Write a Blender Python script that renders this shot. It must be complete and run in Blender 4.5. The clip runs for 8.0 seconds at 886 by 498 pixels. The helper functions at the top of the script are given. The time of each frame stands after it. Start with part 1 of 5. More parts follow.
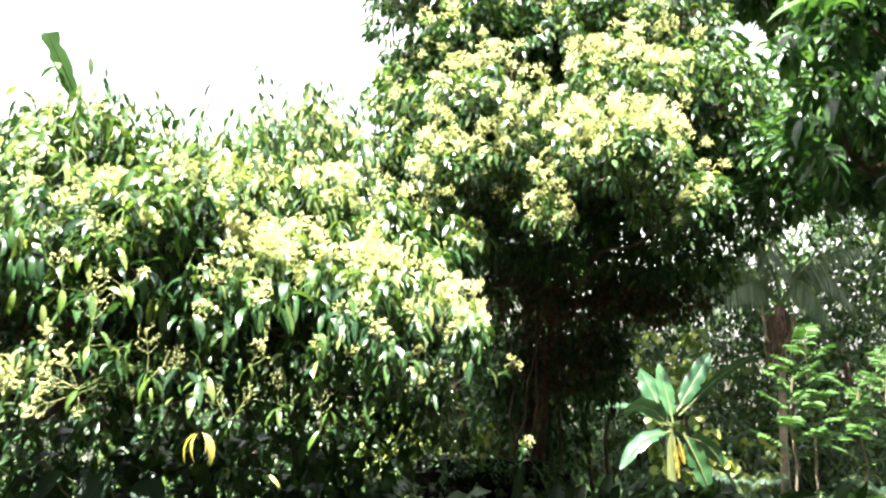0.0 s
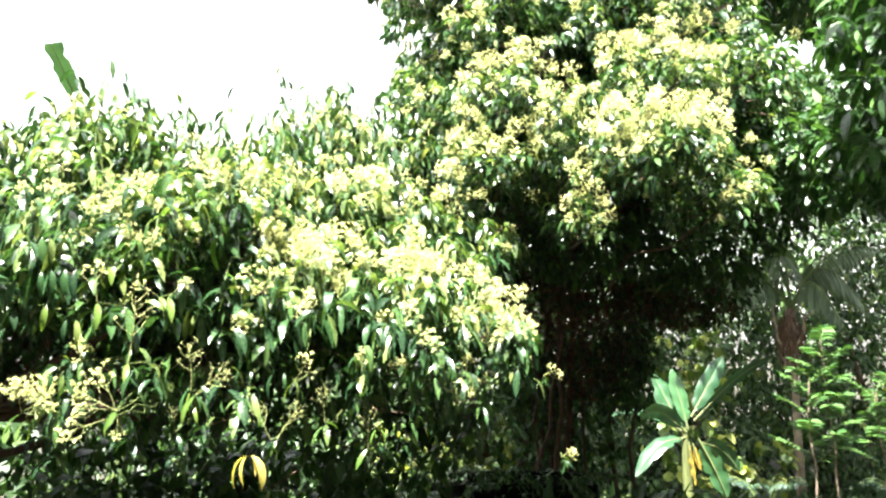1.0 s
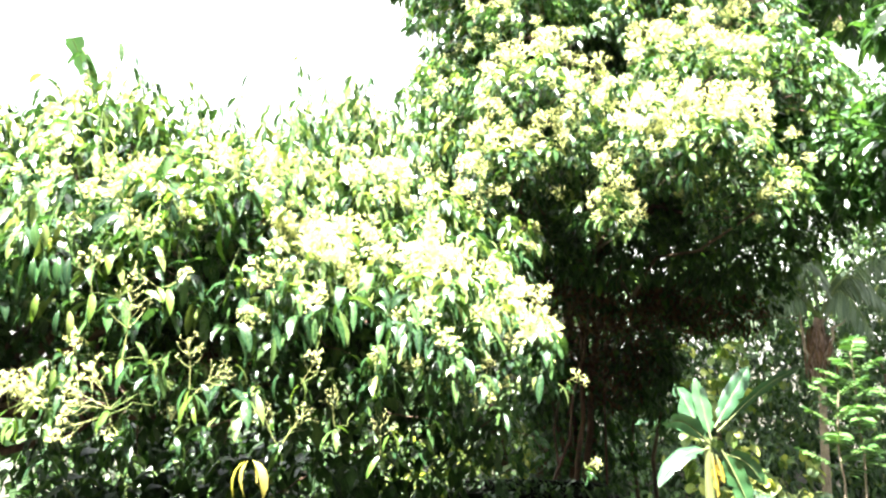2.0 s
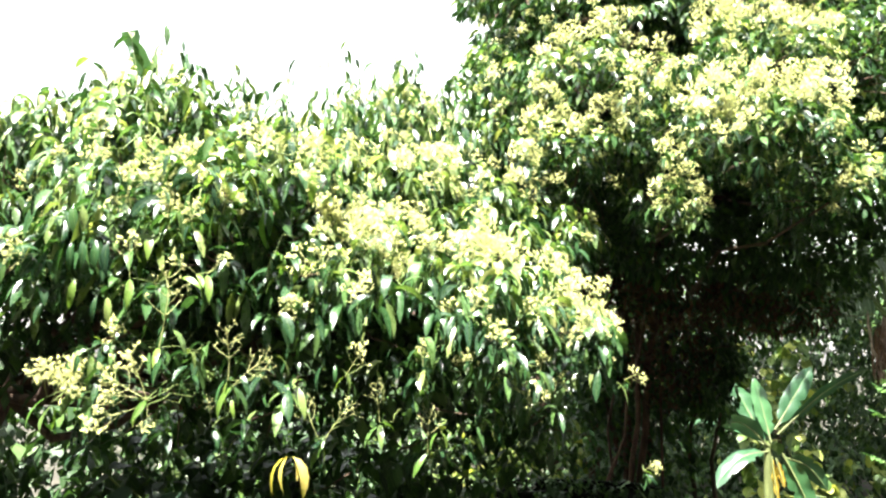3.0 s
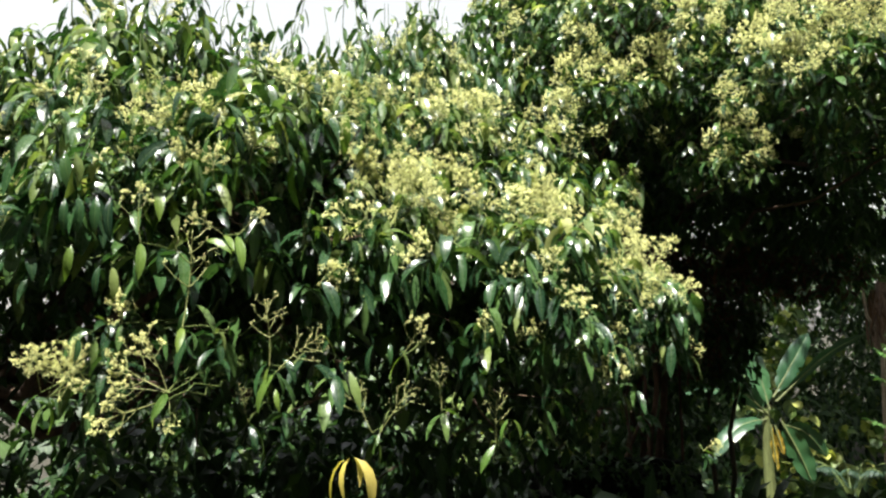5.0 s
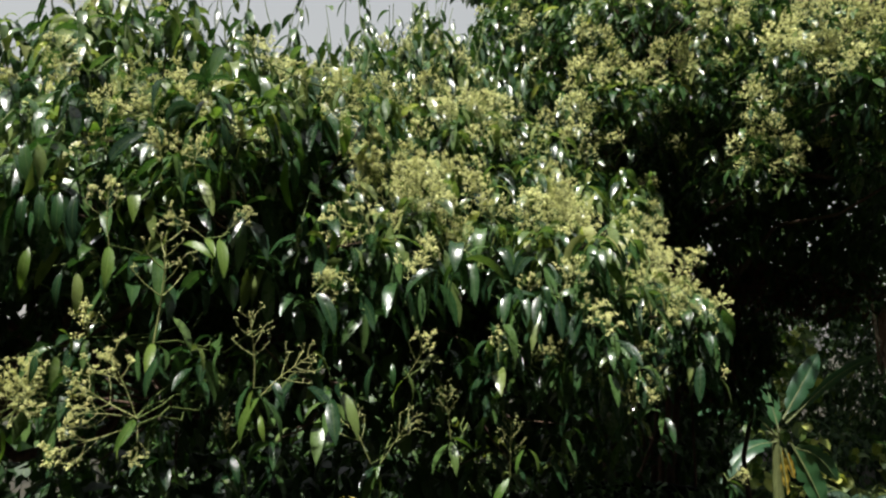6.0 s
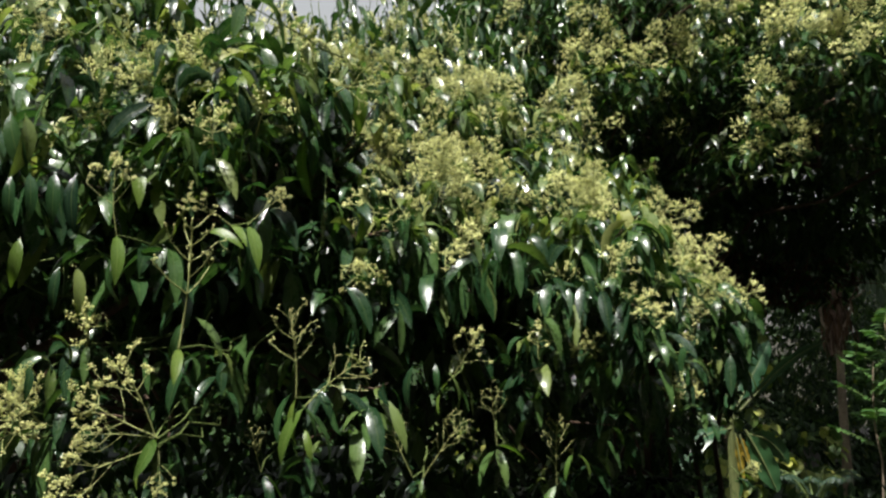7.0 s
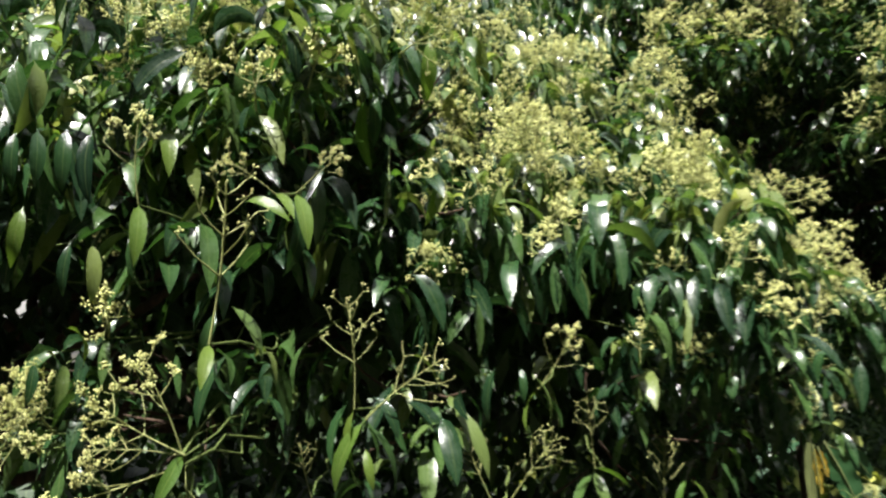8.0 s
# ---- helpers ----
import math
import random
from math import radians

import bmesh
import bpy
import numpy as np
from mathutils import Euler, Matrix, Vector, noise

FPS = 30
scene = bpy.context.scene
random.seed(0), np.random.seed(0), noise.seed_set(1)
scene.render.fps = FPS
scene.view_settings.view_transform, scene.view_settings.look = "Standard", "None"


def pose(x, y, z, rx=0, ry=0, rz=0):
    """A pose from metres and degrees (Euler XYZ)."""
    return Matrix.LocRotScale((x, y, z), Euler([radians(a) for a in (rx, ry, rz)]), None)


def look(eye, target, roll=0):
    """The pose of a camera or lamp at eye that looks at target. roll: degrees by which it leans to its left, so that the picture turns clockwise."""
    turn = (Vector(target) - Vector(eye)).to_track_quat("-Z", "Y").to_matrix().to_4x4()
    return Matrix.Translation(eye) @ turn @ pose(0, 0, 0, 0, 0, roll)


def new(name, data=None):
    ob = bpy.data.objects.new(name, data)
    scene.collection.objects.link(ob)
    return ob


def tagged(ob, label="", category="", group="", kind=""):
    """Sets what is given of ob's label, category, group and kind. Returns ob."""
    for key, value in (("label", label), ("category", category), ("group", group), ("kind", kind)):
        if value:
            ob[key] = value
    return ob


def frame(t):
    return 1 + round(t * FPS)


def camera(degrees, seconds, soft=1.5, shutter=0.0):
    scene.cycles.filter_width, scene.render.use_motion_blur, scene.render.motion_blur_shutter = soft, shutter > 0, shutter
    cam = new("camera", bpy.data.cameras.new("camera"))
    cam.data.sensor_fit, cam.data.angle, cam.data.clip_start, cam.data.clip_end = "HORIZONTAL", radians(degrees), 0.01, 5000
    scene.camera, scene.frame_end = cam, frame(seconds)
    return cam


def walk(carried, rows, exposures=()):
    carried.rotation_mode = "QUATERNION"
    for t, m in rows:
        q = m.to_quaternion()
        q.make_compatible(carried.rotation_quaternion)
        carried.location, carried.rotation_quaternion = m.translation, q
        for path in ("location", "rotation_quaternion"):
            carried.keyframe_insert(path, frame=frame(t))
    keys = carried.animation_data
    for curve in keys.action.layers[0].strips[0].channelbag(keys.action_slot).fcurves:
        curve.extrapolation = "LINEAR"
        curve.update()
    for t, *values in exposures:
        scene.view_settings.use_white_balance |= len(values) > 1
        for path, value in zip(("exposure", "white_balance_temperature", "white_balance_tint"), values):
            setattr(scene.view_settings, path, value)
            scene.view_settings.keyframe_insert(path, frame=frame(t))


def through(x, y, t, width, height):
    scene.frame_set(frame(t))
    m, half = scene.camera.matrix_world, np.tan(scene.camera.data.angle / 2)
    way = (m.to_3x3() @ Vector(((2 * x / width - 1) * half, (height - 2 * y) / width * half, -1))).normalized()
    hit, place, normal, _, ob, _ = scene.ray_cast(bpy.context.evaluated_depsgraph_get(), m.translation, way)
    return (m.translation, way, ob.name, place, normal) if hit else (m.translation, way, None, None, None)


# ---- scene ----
cam = camera(62.9, 8.0, soft=2.3, shutter=0.4)
METRES, EYE, TILT, LEAN, TURN = 2.6, 1.55, 7.8, 0.0, 0.0
ROWS = [
    (0.0, 0.0, 0.0, 0.0, 0.0, 0.0, 0.0),
    (0.5, -0.051, 0.0514, -0.007, -1.1, 1.3, -0.14),
    (1.0, -0.1106, 0.0879, -0.0064, -0.23, 0.66, 1.09),
    (2.5, -0.1114, 0.2352, -0.041, 3.21, 1.23, -0.32),
    (3.0, -0.1186, 0.2647, -0.0385, 5.23, 0.65, -0.21),
    (3.5, -0.1548, 0.3049, -0.042, 3.23, 0.65, 0.51),
    (4.0, -0.2282, 0.353, -0.0475, 1.29, -0.38, 1.58),
    (4.5, -0.2615, 0.3948, -0.061, 1.27, -1.44, 1.32),
    (6.0, -0.2879, 0.5684, -0.0811, 3.6, 0.11, 0.57),
    (6.5, -0.3437, 0.6215, -0.0812, 1.5, 0.36, 1.01),
    (7.0, -0.4052, 0.6584, -0.089, -0.71, -0.28, 1.42),
    (7.5, -0.4264, 0.7117, -0.0981, 0.2, -0.81, 0.78),
    (8.0, -0.4326, 0.7968, -0.109, 3.76, -0.06, 1.23),
]
# the phone's automatic exposure: bright at first, then darker as foliage fills the view
EXPOSURES = [(0.0, 3.32), (0.5, 2.95), (1.0, 3.3), (2.5, 4.12), (3.0, 3.25), (3.5, 3.05), (4.0, 3.25), (4.5, 2.54), (6.0, 0.82), (6.5, 0.71), (7.0, 0.83), (7.5, 1.2), (8.0, 1.36)]
path = [(t, pose(0, 0, EYE, TILT, LEAN, TURN) @ pose(METRES * x, METRES * y, METRES * z, 90 + pitch, roll, yaw)) for t, x, y, z, yaw, pitch, roll in ROWS]
path += [(2.3, look((-0.292, 0.572, 1.535), (-0.37, 2.546, 1.847), 0.6)),
         (4.7, look((-0.695, 1.105, 1.538), (-0.789, 3.09, 1.756), -1.2)),
         (5.8, look((-0.718, 1.437, 1.536), (-0.855, 3.413, 1.811), -0.1))]
path.sort(key=lambda row: row[0])
walk(cam, path, exposures=EXPOSURES)


# ---------------------------------------------------------------- light
SUN_ELEVATION, SUN_AZIMUTH = 66.0, 205.0  # degrees; azimuth clockwise from +y
world = bpy.data.worlds.new("sky")
scene.world = world
world.use_nodes = True
wn = world.node_tree.nodes
sky = wn.new("ShaderNodeTexSky")
sky.sky_type = "NISHITA"
sky.sun_disc = False
sky.sun_elevation = radians(SUN_ELEVATION)
sky.sun_rotation = radians(SUN_AZIMUTH)
sky.dust_density = 2.0
sky.air_density = 2.5
haze = wn.new("ShaderNodeHueSaturation")  # a milky, humid sky
haze.inputs["Saturation"].default_value = 0.16
world.node_tree.links.new(sky.outputs[0], haze.inputs["Color"])
world.node_tree.links.new(haze.outputs[0], wn["Background"].inputs[0])
wn["Background"].inputs[1].default_value = 0.074
sun_data = bpy.data.lights.new("sun", "SUN")
sun_data.energy, sun_data.angle, sun_data.color = 5.0, radians(0.6), (1.0, 0.97, 0.91)
sun = new("sun", sun_data)
ce, az = math.cos(radians(SUN_ELEVATION)), radians(SUN_AZIMUTH)
to_sun = Vector((ce * math.sin(az), ce * math.cos(az), math.sin(radians(SUN_ELEVATION))))
sun.matrix_world = look(to_sun * 60, (0, 0, 0))

# ---------------------------------------------------------------- materials
def material(name, rough=0.6):
    m = bpy.data.materials.new(name)
    m.use_nodes = True
    nt = m.node_tree
    b = nt.nodes["Principled BSDF"]
    b.inputs["Roughness"].default_value = rough
    b.inputs["Specular IOR Level"].default_value = 0.66 if rough < 0.4 else 0.45
    return m, nt, b


def ramp(nt, factor, stops):
    r = nt.nodes.new("ShaderNodeValToRGB")
    while len(r.color_ramp.elements) < len(stops):
        r.color_ramp.elements.new(0.5)
    for e, (p, c) in zip(r.color_ramp.elements, stops):
        e.position, e.color = p, (*c, 1)
    nt.links.new(factor, r.inputs[0])
    return r.outputs[0]


def math_node(nt, op, a, b=None, c=None):
    n = nt.nodes.new("ShaderNodeMath")
    n.operation = op
    for i, v in enumerate((a, b, c)):
        if v is None:
            continue
        if isinstance(v, (int, float)):
            n.inputs[i].default_value = v
        else:
            nt.links.new(v, n.inputs[i])
    return n.outputs[0]


def mix_rgb(nt, fac, a, b, blend="MIX"):
    n = nt.nodes.new("ShaderNodeMix")
    n.data_type, n.blend_type = "RGBA", blend
    for i, v in ((0, fac), (6, a), (7, b)):
        if isinstance(v, (int, float)):
            n.inputs[i].default_value = v
        elif isinstance(v, tuple):
            n.inputs[i].default_value = (*v, 1)
        else:
            nt.links.new(v, n.inputs[i])
    return n.outputs[2]


def leaf_material(name, stops, vein, veins=3, rough=0.27, through=0.26, single=False):
    """A leaf: colour varies from leaf to leaf, pale veins run by the UV (u along, v across), light shines through."""
    m, nt, b = material(name, rough)
    if single:
        rnd = nt.nodes.new("ShaderNodeObjectInfo").outputs["Random"]
    else:
        rnd = nt.nodes.new("ShaderNodeNewGeometry").outputs["Random Per Island"]
    col = ramp(nt, rnd, stops)
    tc = nt.nodes.new("ShaderNodeTexCoord")
    noise_tex = nt.nodes.new("ShaderNodeTexNoise")
    noise_tex.inputs["Scale"].default_value = 45
    nt.links.new(tc.outputs["Object"], noise_tex.inputs["Vector"])
    col = mix_rgb(nt, 0.35, col, mix_rgb(nt, noise_tex.outputs[0], (0.25, 0.3, 0.2), (0.75, 0.75, 0.6)), "OVERLAY")
    sep = nt.nodes.new("ShaderNodeSeparateXYZ")
    nt.links.new(tc.outputs["UV"], sep.inputs[0])
    across = math_node(nt, "ABSOLUTE", math_node(nt, "SUBTRACT", sep.outputs[1], 0.5))
    mid = math_node(nt, "LESS_THAN", across, 0.035)
    if veins == 3:
        side = math_node(nt, "LESS_THAN", math_node(nt, "ABSOLUTE", math_node(nt, "SUBTRACT", across, 0.24)), 0.025)
        mid = math_node(nt, "MAXIMUM", mid, math_node(nt, "MULTIPLY", side, 0.3))
    elif veins > 3:
        wave = math_node(nt, "FRACT", math_node(nt, "MULTIPLY", math_node(nt, "ADD", sep.outputs[0], math_node(nt, "MULTIPLY", across, -0.35)), float(veins)))
        mid = math_node(nt, "MAXIMUM", mid, math_node(nt, "MULTIPLY", math_node(nt, "LESS_THAN", wave, 0.18), 0.35))
    col = mix_rgb(nt, math_node(nt, "MULTIPLY", mid, 0.22), col, vein)
    nt.links.new(col, b.inputs["Base Color"])
    rr = nt.nodes.new("ShaderNodeMapRange")
    rr.inputs["To Min"].default_value, rr.inputs["To Max"].default_value = rough - 0.1, rough + 0.15
    nt.links.new(noise_tex.outputs[0], rr.inputs["Value"])
    nt.links.new(rr.outputs[0], b.inputs["Roughness"])
    bump = nt.nodes.new("ShaderNodeBump")
    bump.inputs["Strength"].default_value, bump.inputs["Distance"].default_value = 0.25, 0.004
    nt.links.new(math_node(nt, "SUBTRACT", noise_tex.outputs[0], math_node(nt, "MULTIPLY", mid, 0.4)), bump.inputs["Height"])
    nt.links.new(bump.outputs[0], b.inputs["Normal"])
    tr = nt.nodes.new("ShaderNodeBsdfTranslucent")
    nt.links.new(mix_rgb(nt, 1.0, col, (1.3, 1.45, 0.7), "MULTIPLY"), tr.inputs[0])
    mx = nt.nodes.new("ShaderNodeMixShader")
    mx.inputs[0].default_value = through
    nt.links.new(b.outputs[0], mx.inputs[1])
    nt.links.new(tr.outputs[0], mx.inputs[2])
    nt.links.new(mx.outputs[0], nt.nodes["Material Output"].inputs[0])
    return m


def rough_material(name, dark, light, scale, rough=0.85, stretch=(1, 1, 1), relief=0.01):
    m, nt, b = material(name, rough)
    tc = nt.nodes.new("ShaderNodeTexCoord")
    mp = nt.nodes.new("ShaderNodeMapping")
    mp.inputs["Scale"].default_value = stretch
    nt.links.new(tc.outputs["Object"], mp.inputs["Vector"])
    fine, wide = nt.nodes.new("ShaderNodeTexNoise"), nt.nodes.new("ShaderNodeTexNoise")
    fine.inputs["Scale"].default_value, wide.inputs["Scale"].default_value = scale * 6, scale
    fine.inputs["Detail"].default_value = 5
    for n in (fine, wide):
        nt.links.new(mp.outputs[0], n.inputs["Vector"])
    f = math_node(nt, "ADD", math_node(nt, "MULTIPLY", fine.outputs[0], 0.5), math_node(nt, "MULTIPLY", wide.outputs[0], 0.5))
    nt.links.new(ramp(nt, f, [(0.35, dark), (0.65, light)]), b.inputs["Base Color"])
    bump = nt.nodes.new("ShaderNodeBump")
    bump.inputs["Strength"].default_value, bump.inputs["Distance"].default_value = 0.7, relief
    nt.links.new(fine.outputs[0], bump.inputs["Height"])
    nt.links.new(bump.outputs[0], b.inputs["Normal"])
    return m


GREENS = [(0.0, (0.010, 0.030, 0.016)), (0.5, (0.025, 0.068, 0.024)), (0.85, (0.062, 0.12, 0.036)), (1.0, (0.16, 0.2, 0.065))]
# paler greens that stand for sunlight on the crown tops
SUNLIT_GREENS = [(0.0, (0.045, 0.09, 0.035)), (0.45, (0.1, 0.155, 0.055)), (0.8, (0.19, 0.235, 0.085)), (1.0, (0.36, 0.36, 0.15))]
DARK_GREENS = [(0.0, (0.012, 0.032, 0.012)), (0.7, (0.03, 0.07, 0.02)), (1.0, (0.08, 0.14, 0.03))]
FAR_GREENS = [(0.0, (0.009, 0.026, 0.009)), (0.6, (0.022, 0.055, 0.014)), (0.92, (0.05, 0.095, 0.022)), (1.0, (0.16, 0.19, 0.04))]
leaf_m = leaf_material("glossy_leaf", GREENS, (0.2, 0.26, 0.08), rough=0.26)
top_leaf_m = leaf_material("sunlit_crown_leaf", SUNLIT_GREENS, (0.3, 0.32, 0.12), through=0.36)
leaf_single_m = leaf_material("glossy_leaf_single", GREENS, (0.2, 0.26, 0.08), rough=0.2, single=True)
young_m = leaf_material("young_yellow_leaf", [(0.0, (0.5, 0.42, 0.1)), (1.0, (0.6, 0.47, 0.16))], (0.6, 0.52, 0.2), through=0.4, single=True)
lime_m = leaf_material("young_green_leaf", [(0.0, (0.07, 0.15, 0.03)), (1.0, (0.14, 0.21, 0.04))], (0.35, 0.4, 0.12), through=0.4, single=True)
mango_m = leaf_material("broad_leaf", DARK_GREENS, (0.16, 0.24, 0.07), veins=14, rough=0.46)
broad_m = leaf_material("hanging_broad_leaf", [(0.0, (0.016, 0.045, 0.016)), (0.6, (0.034, 0.085, 0.026)), (1.0, (0.08, 0.16, 0.04))], (0.14, 0.22, 0.06), veins=14, through=0.3)
broad_single_m = leaf_material("hanging_broad_leaf_single", [(0.0, (0.016, 0.045, 0.016)), (0.6, (0.034, 0.085, 0.026)), (1.0, (0.08, 0.16, 0.04))], (0.14, 0.22, 0.06), veins=14, through=0.3, single=True)
far_m = leaf_material("wood_leaf", FAR_GREENS, (0.2, 0.26, 0.08), veins=1, rough=0.58)
vine_m = leaf_material("vine_leaf", [(0.0, (0.04, 0.085, 0.02)), (0.6, (0.12, 0.17, 0.04)), (1.0, (0.38, 0.38, 0.1))], (0.5, 0.5, 0.2), veins=1, rough=0.5)
banana_m = leaf_material("banana_leaf", [(0.0, (0.012, 0.045, 0.02)), (1.0, (0.03, 0.085, 0.032))], (0.2, 0.3, 0.12), veins=30, rough=0.36, through=0.08, single=True)
# paler banana leaf: the wash of bright sky is put into its colour
sky_banana_m = leaf_material("sky_washed_banana_leaf", [(0.0, (0.05, 0.11, 0.06)), (1.0, (0.07, 0.14, 0.08))], (0.2, 0.3, 0.12), veins=30, rough=0.4, through=0.22, single=True)
banana_stem_m = rough_material("banana_stem", (0.05, 0.06, 0.02), (0.13, 0.15, 0.05), 3.0, 0.55, (6, 6, 0.6))
dry_m = leaf_material("dry_leaf", [(0.0, (0.35, 0.22, 0.03)), (1.0, (0.55, 0.38, 0.05))], (0.5, 0.4, 0.1), veins=10, rough=0.6, single=True)
lime_wood_m = leaf_material("sapling_leaf", [(0.0, (0.03, 0.085, 0.025)), (1.0, (0.075, 0.15, 0.04))], (0.25, 0.32, 0.1), veins=1, rough=0.4)
palm_m = leaf_material("palm_leaf", [(0.0, (0.04, 0.07, 0.04)), (1.0, (0.12, 0.16, 0.1))], (0.14, 0.18, 0.09), veins=1, rough=0.5)
fern_m = leaf_material("fern_leaf", [(0.0, (0.018, 0.045, 0.03)), (1.0, (0.035, 0.075, 0.045))], (0.06, 0.1, 0.05), veins=1, rough=0.5)
taro_m = leaf_material("taro_leaf", [(0.0, (0.015, 0.04, 0.025)), (1.0, (0.03, 0.06, 0.035))], (0.06, 0.1, 0.05), veins=12, rough=0.5, through=0.1, single=True)
brown_leaf_m = leaf_material("withered_leaf", [(0.0, (0.03, 0.016, 0.01)), (1.0, (0.11, 0.055, 0.025))], (0.1, 0.06, 0.04), veins=1, rough=0.8, through=0.1)
flower_m = rough_material("flower_bud", (0.55, 0.57, 0.18), (0.78, 0.78, 0.36), 60, 0.6, relief=0.001)
flower_stalk_m = rough_material("pale_flower_stalk", (0.2, 0.23, 0.07), (0.42, 0.44, 0.17), 40, 0.55, relief=0.001)
stalk_m = rough_material("green_stalk", (0.06, 0.10, 0.024), (0.16, 0.2, 0.06), 30, 0.55, relief=0.001)
bark_m = rough_material("brown_bark", (0.03, 0.018, 0.012), (0.11, 0.065, 0.04), 8, stretch=(1, 1, 0.25))
red_bark_m = rough_material("red_brown_bark", (0.035, 0.018, 0.012), (0.12, 0.058, 0.04), 9, stretch=(1, 1, 0.3))
pale_bark_m = rough_material("pale_bark", (0.09, 0.065, 0.045), (0.27, 0.21, 0.15), 6, stretch=(1, 1, 0.4))
fibre_m = rough_material("palm_fibre", (0.05, 0.03, 0.025), (0.22, 0.14, 0.1), 7, stretch=(2, 2, 0.3), relief=0.03)
soil_m = rough_material("soil_and_litter", (0.012, 0.012, 0.007), (0.04, 0.034, 0.019), 2.2, relief=0.03)
grass_m = leaf_material("grass_blade", [(0.0, (0.014, 0.034, 0.009)), (1.0, (0.04, 0.075, 0.019))], (0.08, 0.12, 0.04), veins=1, rough=0.5)
# near black: the shade between the trees is put into the stone's colour
stone_m = rough_material("shade_black_stone", (0.004, 0.0045, 0.004), (0.014, 0.015, 0.012), 5, relief=0.02)

# gloss cut down as well, so the wall stays as dark as in shade
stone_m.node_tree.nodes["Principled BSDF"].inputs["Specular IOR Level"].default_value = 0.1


# ---------------------------------------------------------------- helpers for plants
rng = np.random.default_rng(7)
UP = np.array((0.0, 0.0, 1.0))


def unit(a):
    return a / np.maximum(np.linalg.norm(a, axis=-1, keepdims=True), 1e-9)


def mesh_from(name, verts, faces, uvs=None, smooth=True):
    """A mesh from arrays: verts (n, 3), faces (m, 3 or 4), uvs one (u, v) a vertex."""
    me = bpy.data.meshes.new(name)
    k = faces.shape[1]
    me.vertices.add(len(verts))
    me.vertices.foreach_set("co", np.ascontiguousarray(verts, dtype=np.float32).ravel())
    me.loops.add(faces.size)
    me.loops.foreach_set("vertex_index", np.ascontiguousarray(faces, dtype=np.int32).ravel())
    me.polygons.add(len(faces))
    me.polygons.foreach_set("loop_start", np.arange(0, faces.size, k, dtype=np.int32))
    me.polygons.foreach_set("use_smooth", np.full(len(faces), smooth))
    if uvs is not None:
        layer = me.uv_layers.new(name="UVMap")
        layer.data.foreach_set("uv", np.ascontiguousarray(uvs[faces.ravel()], dtype=np.float32).ravel())
    me.update(calc_edges=True)
    return me


def part(name, mesh, mat, parent=None, label="", kind=""):
    if isinstance(mesh, bmesh.types.BMesh):
        bm, mesh = mesh, bpy.data.meshes.new(name)
        bm.to_mesh(mesh)
        bm.free()
    if not mesh.materials:
        mesh.materials.append(mat)
    ob = new(name, mesh)
    if parent:
        ob.parent = parent
        ob.matrix_parent_inverse = parent.matrix_basis.inverted()
    return tagged(ob, label=label, kind=kind)


def thing(name, at, label, category, group=""):
    ob = new(name)
    ob.matrix_basis = Matrix.Translation(at)
    return tagged(ob, label, category, group)


CUT = ((0.0, 0.04), (0.15, 0.08), (0.4, 0.4), (0.7, 0.75), (0.9, 0.98), (1.0, 1.0))  # a blade with its tip torn off
# widths of a leaf along its length, from stalk to drip tip
LANCE = ((0.0, 0.04), (0.07, 0.10), (0.18, 0.66), (0.36, 0.97), (0.56, 1.0), (0.76, 0.74), (0.9, 0.34), (1.0, 0.03))
LANCE_LOW = ((0.0, 0.06), (0.3, 0.9), (0.65, 0.85), (1.0, 0.03))
ROUND = ((0.0, 0.15), (0.2, 0.8), (0.5, 1.0), (0.8, 0.75), (1.0, 0.1))
LEAFLET = ((0.0, 0.1), (0.5, 1.0), (1.0, 0.05))
BLADE = ((0.0, 0.04), (0.1, 0.06), (0.2, 0.6), (0.35, 0.95), (0.55, 1.0), (0.75, 0.9), (0.9, 0.6), (1.0, 0.08))


